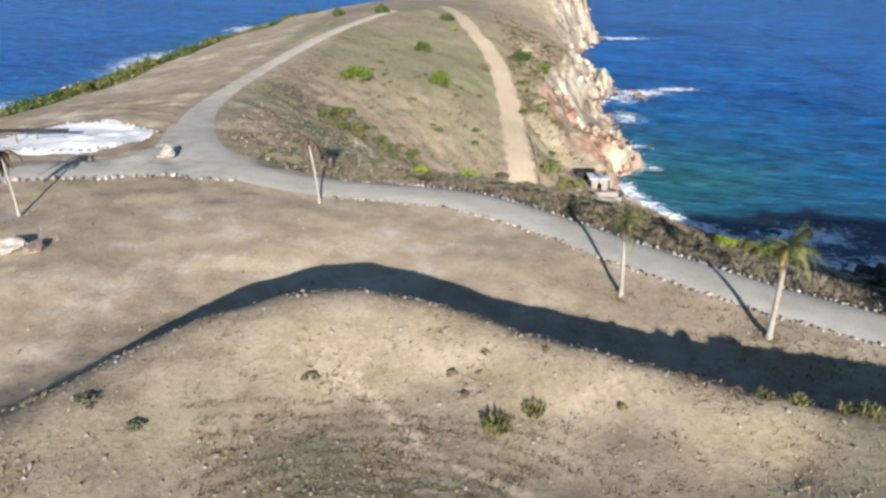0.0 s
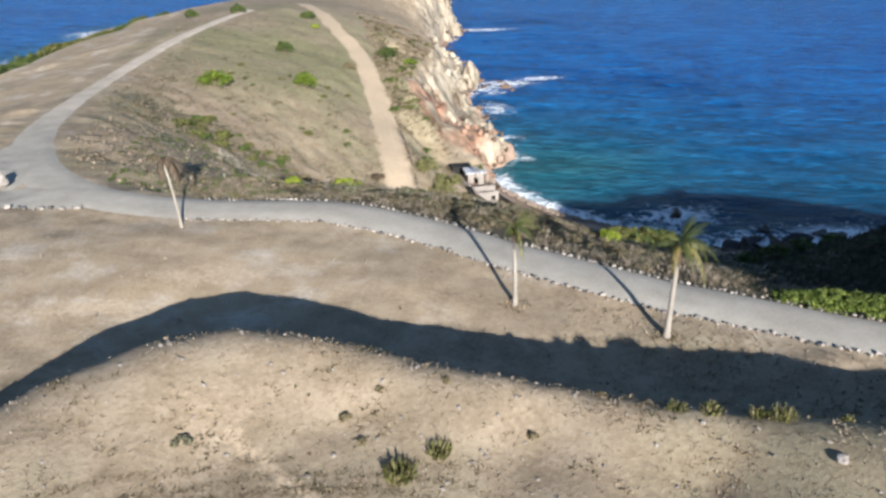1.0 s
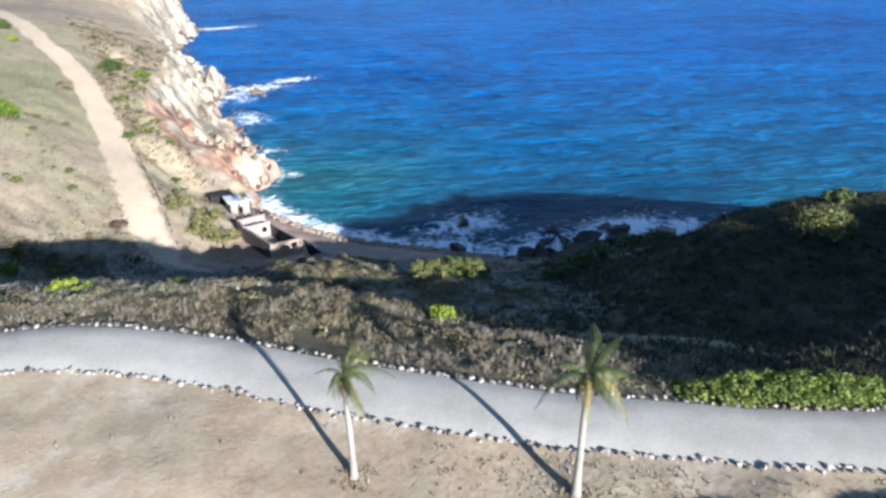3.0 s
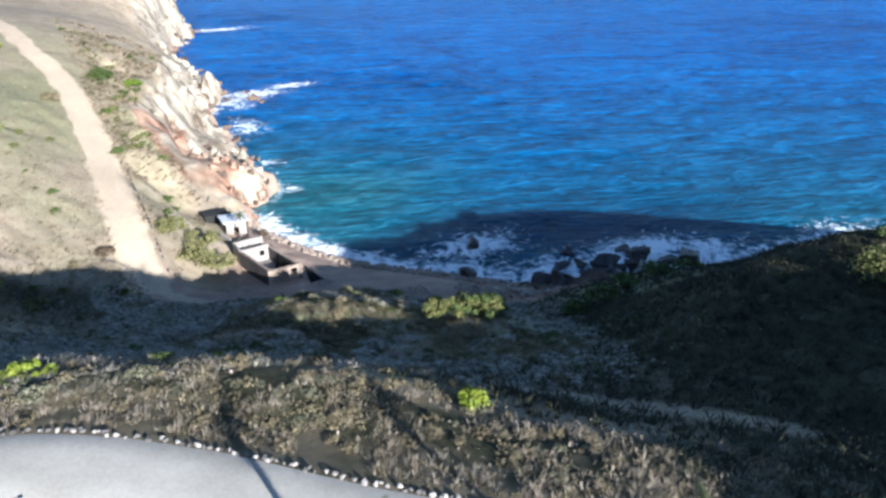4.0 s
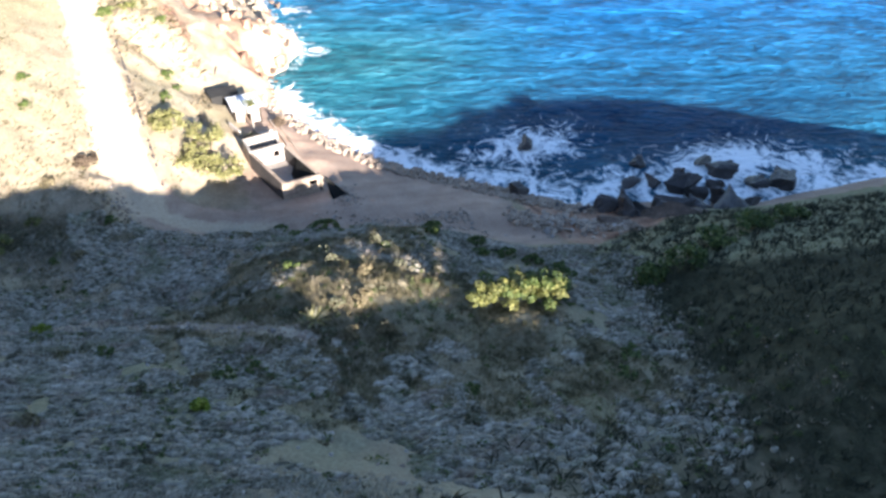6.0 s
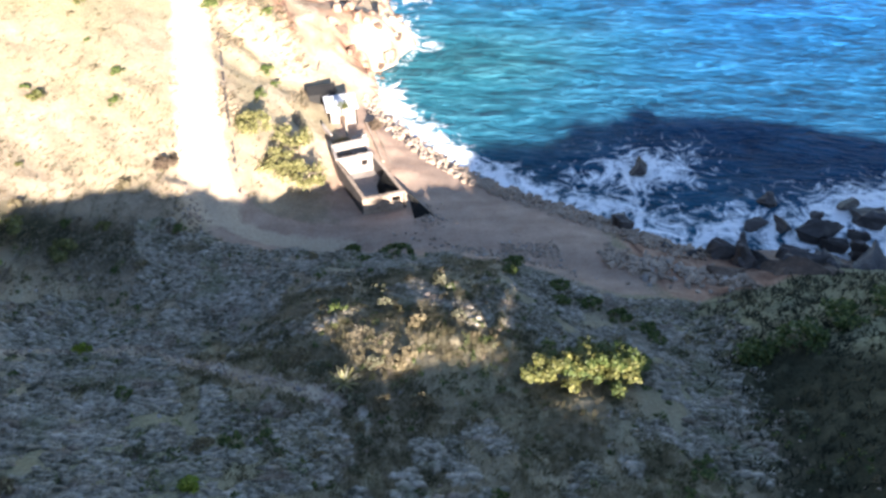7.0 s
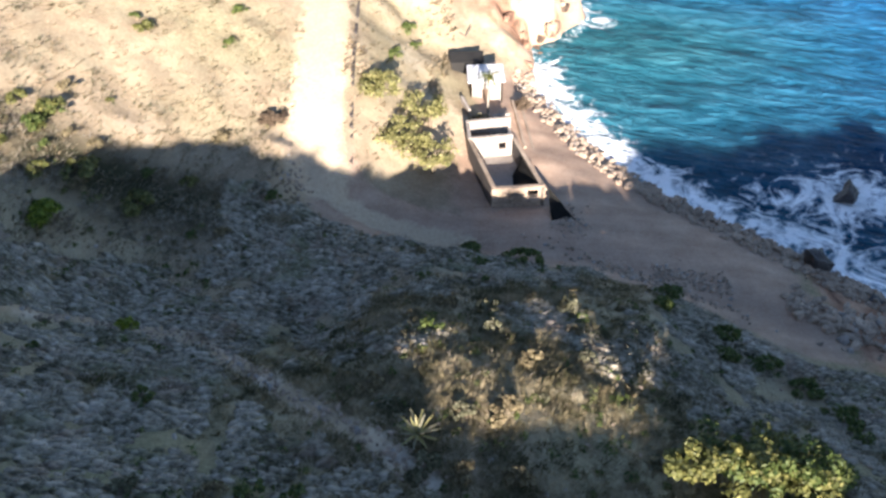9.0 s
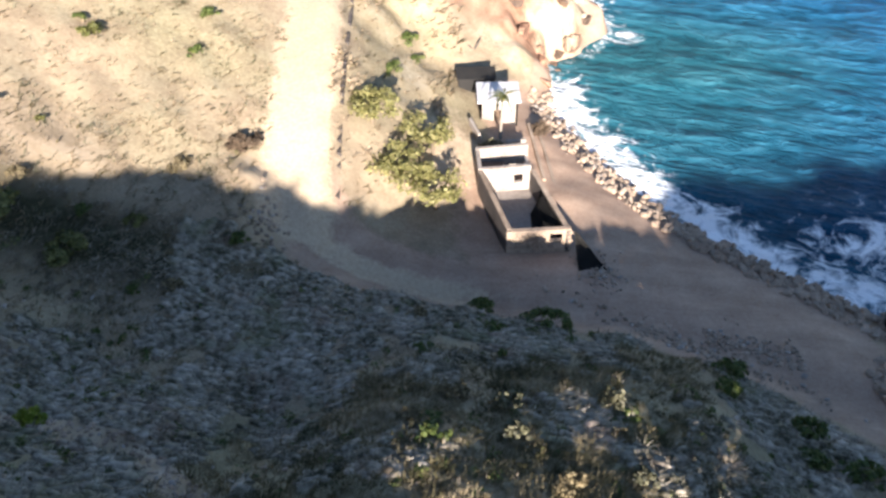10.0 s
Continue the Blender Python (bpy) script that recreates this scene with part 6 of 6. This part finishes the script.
def rubble(name, label, x, y, size, parts, seed, mats=3, rest=None):
    """A bank of loose rocks: the first ones as pieces, the rest joined."""
    meshes = [lump_mesh("rock", seed + i, M_RUBBLE, 1, 0.75, 0.4) for i in range(mats)]
    meshes.append(lump_mesh("rock", seed + 9, M_STONE, 1, 0.7, 0.4))
    top = thing(name, label, "rubble", at=on(float(x[0]), float(y[0])))
    inv = top.matrix_world.inverted()
    z = np.maximum(heights(x, y), -0.2)
    vs, fs, n = [], [], 0
    r = np.random.RandomState(seed)
    base = [np.array([v.co for v in m.vertices]) for m in meshes]
    tri = [np.array([list(p.vertices) for p in m.polygons]) for m in meshes]
    for i in range(len(x)):
        s = size[i]
        m = Matrix.LocRotScale((x[i], y[i], z[i] + s * 0.15), Euler((r.uniform(-0.6, 0.6), r.uniform(-0.6, 0.6), r.uniform(0, 6.28))), (s, s * r.uniform(0.6, 1), s * r.uniform(0.7, 1.1)))
        k = i % 7 if i % 7 < 3 else (3 if i % 7 == 6 else i % 3)
        if i < parts:
            ob = new("rock", meshes[k])
            ob.parent = top
            ob.matrix_basis = inv @ m
        else:
            mm = np.array(inv @ m)
            vs.append(base[k] @ mm[:3, :3].T + mm[:3, 3])
            fs.append(tri[k] + n)
            n += len(base[k])
    if vs:
        ob = part_mesh("loose_rock", raw_mesh("loose_rock", np.concatenate(vs), np.concatenate(fs), rest or M_RUBBLE), None, top)
        tagged(ob, kind="stuff")
    return top


r_ = np.random.RandomState(51)
edge = run(COAST_LINE.tolist(), 0.5)
edge = edge[(edge[:, 1] > 116.5) & (edge[:, 1] < 163) & (edge[:, 0] > 36) & (edge[:, 0] < 72)]
q = edge[r_.randint(len(edge), size=950)]
k = r_.uniform(0, 1, 950)
inward = np.array((-0.75, -0.65))
x, y = q[:, 0] + inward[0] * (3.6 * k - 0.4) + r_.normal(size=950) * 0.3, q[:, 1] + inward[1] * (3.6 * k - 0.4) + r_.normal(size=950) * 0.3
order = np.argsort(-q[:, 1])
rubble("rubble_bank", "bank of tan and brown rubble along the shore", x[order], y[order], r_.uniform(0.3, 0.95, 950), 290, 400)
x, y = 45 + r_.normal(size=260) * 3.4, 0 * np.arange(260)
y = 121.6 - (x - 45) * 0.62 + r_.normal(size=260) * 0.7
rubble("rubble_heap", "scatter of broken stone at the slope foot", x, y, r_.uniform(0.15, 0.45, 260), 260, 420)
x, y = 57 + r_.uniform(0, 14, 300), 0 * np.arange(300)
y = 118.5 - (x - 57) * 0.62 + r_.normal(size=300) * 1.5
rubble("rubble_heap", "grey-brown stones at the rocky end of the beach", x, y, r_.uniform(0.3, 1.1, 300), 300, 430)
x, y = 13.4 + r_.normal(size=90) * 0.9, 129.8 + r_.normal(size=90) * 1.7
rubble("rubble_bank", "brown stones in the cut earth bank of the path", x, y, r_.uniform(0.15, 0.5, 90), 90, 436)
x, y = 39.6 + r_.normal(size=110) * 1.1, 129.6 + r_.normal(size=110) * 1.2
r_h = np.random.RandomState(437)
x_h = 46.2 + 6.6 * r_h.uniform(0, 1, 230)
y_h = 122.9 - 0.42 * (x_h - 46.2) + r_h.normal(size=230) * 0.75
rubble("rubble_heap", "heap of grey and tan stones at the edge of the track", x_h, y_h, r_h.uniform(0.14, 0.46, 230), 230, 438)
rubble("rubble_heap", "broken stone heap beside the ruined house", x, y, r_.uniform(0.12, 0.4, 110), 110, 440)
q = run([(a, b, 0.0) for a, b in STONE_LINE], 0.07)
x, y = q[:, 0] + r_.normal(size=len(q)) * 0.5, q[:, 1] + r_.normal(size=len(q)) * 0.45
order = r_.permutation(len(q))
x, y = x[order], y[order]
rubble("field_stones", "line of grey stones down the shaded slope", x, y, r_.uniform(0.12, 0.42, len(x)), 240, 450)
x, y = scatter(1300, -30, 30, 14, 42, lambda x, y, u: np.abs(land(x, y) - 36.6) < 1.5, 71)
rubble("field_stones", "pale small stones lying on the straw mound", x, y, r_.uniform(0.04, 0.08, len(x)) + 0.2 * r_.uniform(0, 1, len(x)) ** 3, 0, 460, rest=M_STONE)
x, y = scatter(110, -15, 45, 76, 120, lambda x, y, u: land(x, y) > 5.5, 73)
rubble("field_stones", "white stones dotted over the shaded slope", x, y, r_.uniform(0.2, 0.42, len(x)), 0, 475, rest=M_STONE)
x, y = scatter(900, -25, 62, 66, 126, lambda x, y, u: land(x, y) > 4.5, 72)
rubble("field_stones", "small stones lying on the shaded slope", x, y, r_.uniform(0.12, 0.4, len(x)), 0, 470)

# ---------------------------------------------------------------- the ruined house on the beach
def upright(bm, p, q, z0, z1, thick, holes=()):
    """A wall from p to q in plan, its thickness to its left, with square holes (from, to along it, sill, head)."""
    p, q = Vector((*p, 0)), Vector((*q, 0))
    d = (q - p)
    long = d.length
    d.normalize()
    m = Matrix(((d.x, -d.y, 0, p.x), (d.y, d.x, 0, p.y), (0, 0, 1, 0), (0, 0, 0, 1)))
    s = 0.0
    for a, b, lo, hi in holes:
        box(bm, s, 0, z0, a, thick, z1, m)
        box(bm, a, 0, z0, b, thick, lo, m)
        if hi < z1:
            box(bm, a, 0, hi, b, thick, z1, m)
        s = b
    box(bm, s, 0, z0, long, thick, z1, m)
    return m


FL, FR, BL, BR = (32.1, 132.0), (37.4, 132.3), (30.1, 140.4), (35.2, 140.9)
ruin = thing("ruined_house", "roofless ruined stone house with plastered walls", "house", at=Vector((33.6, 136.4, 2.6)))


def ruin_part(name, bm, mat, label=""):
    bmesh.ops.translate(bm, vec=(-33.6, -136.4, -2.6), verts=bm.verts)
    return part(name, bm, mat, ruin, label)


bm = bmesh.new()
front = upright(bm, FL, FR, 2.2, 5.45, 0.42, [(3.55, 4.6, 4.2, 5.0)])
ruin_part("front_wall", bm, M_RUBBLE, "front wall of rough field stone")
# Side walls get darker render than the back wall, painting their shade.
bm = bmesh.new()
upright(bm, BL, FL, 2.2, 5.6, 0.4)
ruin_part("side_wall", bm, M_DARKWALL, "side wall darkened for its unlit outer face")
bm = bmesh.new()
box(bm, 0, 0.0, 5.6, 8.6, 0.4, 5.68, Matrix.LocRotScale((30.1, 140.4, 0), Euler((0, 0, math.atan2(132.0 - 140.4, 2.0))), (1.0, 1, 1)))
ruin_part("wall_cap", bm, M_RUBBLE)
bm = bmesh.new()
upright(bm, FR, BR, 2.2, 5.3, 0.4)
ruin_part("side_wall", bm, M_DARKWALL, "side wall darkened for its shaded inner face")
bm = bmesh.new()
upright(bm, FR, BR, 5.3, 5.37, 0.4)
ruin_part("wall_cap", bm, M_RUBBLE)
# Black sheet painting in the shade on the right wall's inner face.
sheet_in = thing("tarpaulin", "black sheet standing in for shade inside the roofless ruin", "tarpaulin", at=Vector((36.0, 134.0, 3.15)))
bm = bmesh.new()
grid = [[bm.verts.new((0.9 - 1.35 * v - 2.4 * (1 - u) * (1 - 0.6 * v), -0.9 + 5.0 * v * (0.8 + 0.2 * u), 0.12 + 1.95 * u ** 1.6 + 0.05 * math.sin(7 * u + 6 * v))) for u in np.linspace(0, 1, 9)] for v in np.linspace(0, 1, 7)]
for g0, g1 in zip(grid[:-1], grid[1:]):
    for k in range(8):
        bm.faces.new((g0[k], g0[k + 1], g1[k + 1], g1[k]))
bmesh.ops.solidify(bm, geom=bm.faces[:], thickness=0.02)
part("cloth", bm, M_BLACK, sheet_in, smooth=True)
bm = bmesh.new()
upright(bm, (30.4, 140.4), (34.9, 140.85), 2.2, 5.75, 0.35, [(3.0, 3.8, 4.0, 4.9)])
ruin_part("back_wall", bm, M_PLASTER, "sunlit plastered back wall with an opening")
bm = bmesh.new()
upright(bm, (30.0, 143.4), (34.9, 144.0), 2.4, 5.9, 0.35)
upright(bm, (30.0, 143.4), (30.1, 140.4), 2.4, 5.8, 0.35)
upright(bm, (34.9, 140.85), (34.9, 144.0), 2.4, 4.6, 0.35)
ruin_part("rear_room", bm, M_PLASTER, "plastered rear room open to the sky")
bm = bmesh.new()
box(bm, 30.5, 140.9, 4.4, 32.6, 143.3, 4.55)
ruin_part("rear_slab", bm, M_DARKWALL, "dark sunken roof slab")
bm = bmesh.new()
f4 = [(32.35, 132.3), (37.1, 132.6), (34.8, 140.8), (30.3, 140.4)]
lo = [bm.verts.new((x, y, 2.3)) for x, y in f4]
hi = [bm.verts.new((x, y, 3.15)) for x, y in f4]
bm.faces.new(hi)
for k in range(4):
    bm.faces.new((lo[k], lo[(k + 1) % 4], hi[(k + 1) % 4], hi[k]))
ruin_part("floor_slab", bm, M_FLOOR)
stone_faces = [lump_mesh("stone", 480 + i, M_RUBBLE, 1, 0.8, 0.3) for i in range(3)]
r_ = np.random.RandomState(61)
for row in range(6):
    x = 0.15 + 0.2 * (row % 2)
    while x < 5.2:
        w = r_.uniform(0.3, 0.6)
        z = 2.85 + row * 0.44
        if not (3.2 < x + w / 2 < 4.95 and 3.9 < z < 5.3):
            ob = new("stone", stone_faces[r_.randint(3)])
            ob.parent = ruin
            ob.matrix_basis = Matrix.Translation((-33.6, -136.4, -2.6)) @ front @ Matrix.LocRotScale((x + w / 2, 0.0, z), Euler((r_.uniform(-0.2, 0.2), 0, 0)), (w * 0.95, 0.16, 0.5))
        x += w
# Black leaning sheet standing in for the unlit wedge at this corner.
wing = thing("tarpaulin", "black sheet for the unlit wedge at the ruin's front corner", "tarpaulin", at=Vector((37.5, 132.4, 2.6)))
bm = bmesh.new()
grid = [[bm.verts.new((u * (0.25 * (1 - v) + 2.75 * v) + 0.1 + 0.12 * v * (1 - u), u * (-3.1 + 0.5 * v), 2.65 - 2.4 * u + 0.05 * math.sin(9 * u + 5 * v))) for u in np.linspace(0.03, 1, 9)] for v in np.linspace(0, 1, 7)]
for g0, g1 in zip(grid[:-1], grid[1:]):
    for k in range(8):
        bm.faces.new((g0[k], g0[k + 1], g1[k + 1], g1[k]))
bmesh.ops.solidify(bm, geom=bm.faces[:], thickness=0.02)
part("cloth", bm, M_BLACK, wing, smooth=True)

hut = thing("beach_hut", "small beach hut with a flat white roof", "hut", at=Vector((32.7, 153.6, 3.0)))


def hut_part(name, bm, mat, label=""):
    bmesh.ops.translate(bm, vec=(-32.7, -153.6, -3.0), verts=bm.verts)
    return part(name, bm, mat, hut, label)


bm = bmesh.new()
box(bm, 30.5, 151.5, 5.85, 34.9, 155.6, 6.03, None)
bmesh.ops.bevel(bm, geom=bm.edges[:], offset=0.04, segments=1, affect='EDGES')
hut_part("roof", bm, M_ROOF, "flat white roof sheet")
for name, p, q, holes in (("wall", (30.8, 151.8), (34.6, 151.8), [(1.4, 2.3, 2.6, 4.9)]), ("wall", (34.6, 151.8), (34.6, 155.3), []), ("wall", (34.6, 155.3), (30.8, 155.3), []), ("wall", (30.8, 155.3), (30.8, 151.8), [])):
    bm = bmesh.new()
    upright(bm, p, q, 2.6, 5.84, 0.2, holes)
    hut_part(name, bm, M_PLASTER)
shed = thing("shed", "dark windowless shed behind the white-roofed hut", "shed", at=Vector((30.6, 157.9, 3.2)))
bm = bmesh.new()
box(bm, -1.9, -0.9, -1.4, 1.9, 1.2, 2.5)
bmesh.ops.bevel(bm, geom=bm.edges[:], offset=0.05, segments=1, affect='EDGES')
part("body", bm, M_BLACK, shed)
bm = bmesh.new()
box(bm, -2.1, -1.1, 2.5, 2.1, 1.4, 2.64, Euler((0.06, 0, 0)).to_matrix().to_4x4())
part("roof", bm, M_BLACK, shed)
for label, p, q, h in (("low weathered concrete wall along the shore", (36.6, 153.4), (37.3, 142.3), 0.45), ("low weathered concrete wall along the shore", (35.7, 152.4), (36.3, 142.6), 0.4),
                       ("low white wall beside the hut", (29.6, 150.5), (30.4, 147.5), 0.7), ("low white wall beside the hut", (33.2, 147.6), (35.2, 147.9), 0.6)):
    w = thing("low_wall", label, "wall", "low walls by the hut", on(*p))
    g = height(*p)
    bm = bmesh.new()
    upright(bm, p, q, g - 0.9, g + h, 0.3)
    bmesh.ops.translate(bm, vec=(-p[0], -p[1], -g), verts=bm.verts)
    bmesh.ops.bevel(bm, geom=bm.edges[:], offset=0.03, segments=1, affect='EDGES')
    part("wall_body", bm, M_RUBBLE if "concrete" in label else M_PLASTER, w)
# Low wall added to draw the dark line beside the path.
path_strip = thing("low_wall", "broken dark strip along the dirt path", "wall", "walls of the dirt path", on(18.0, 134))
bm = bmesh.new()
kl = beside(run([tuple(p) for p in DIRT_LINE if 133 < p[1] < 164], 1.2), -3.4)
for a, b in zip(kl[:-1], kl[1:]):
    if int(a[1] * 1.7) % 5 == 0:
        continue
    g = height(float(a[0]), float(a[1]))
    upright(bm, a[:2], b[:2], g - 0.6, g + 0.42 + 0.1 * math.sin(a[1] * 2.1), 0.35)
kx, ky, kz = on(18.0, 134)
bmesh.ops.translate(bm, vec=(-kx, -ky, -kz), verts=bm.verts)
part("wall_body", bm, M_DARKWALL, path_strip)
red = bush("bush", "reddish dry bush beside the beach hut", on(37.0, 151.6), 2.0, 1.6, 1.3, 0.18, M_DEADFROND, seed=501, category="bush")
bush("bush", "brown dry bush behind the ruined house", on(31.6, 146.0), 2.4, 1.8, 1.6, 0.2, M_DRYLEAF, seed=502, category="bush")
shore_house = thing("shore_house", "low white building behind the far beach", "house", at=Vector((-120.5, 249, 2.0)))
bm = bmesh.new()
box(bm, -2.6, -2, -2, 2.6, 2, 1.8)
part("wall", bm, M_ROOF, shore_house)
bm = bmesh.new()
box(bm, -2.8, -2.2, 1.8, 2.8, 2.2, 2.0)
part("roof", bm, M_ROOF, shore_house)
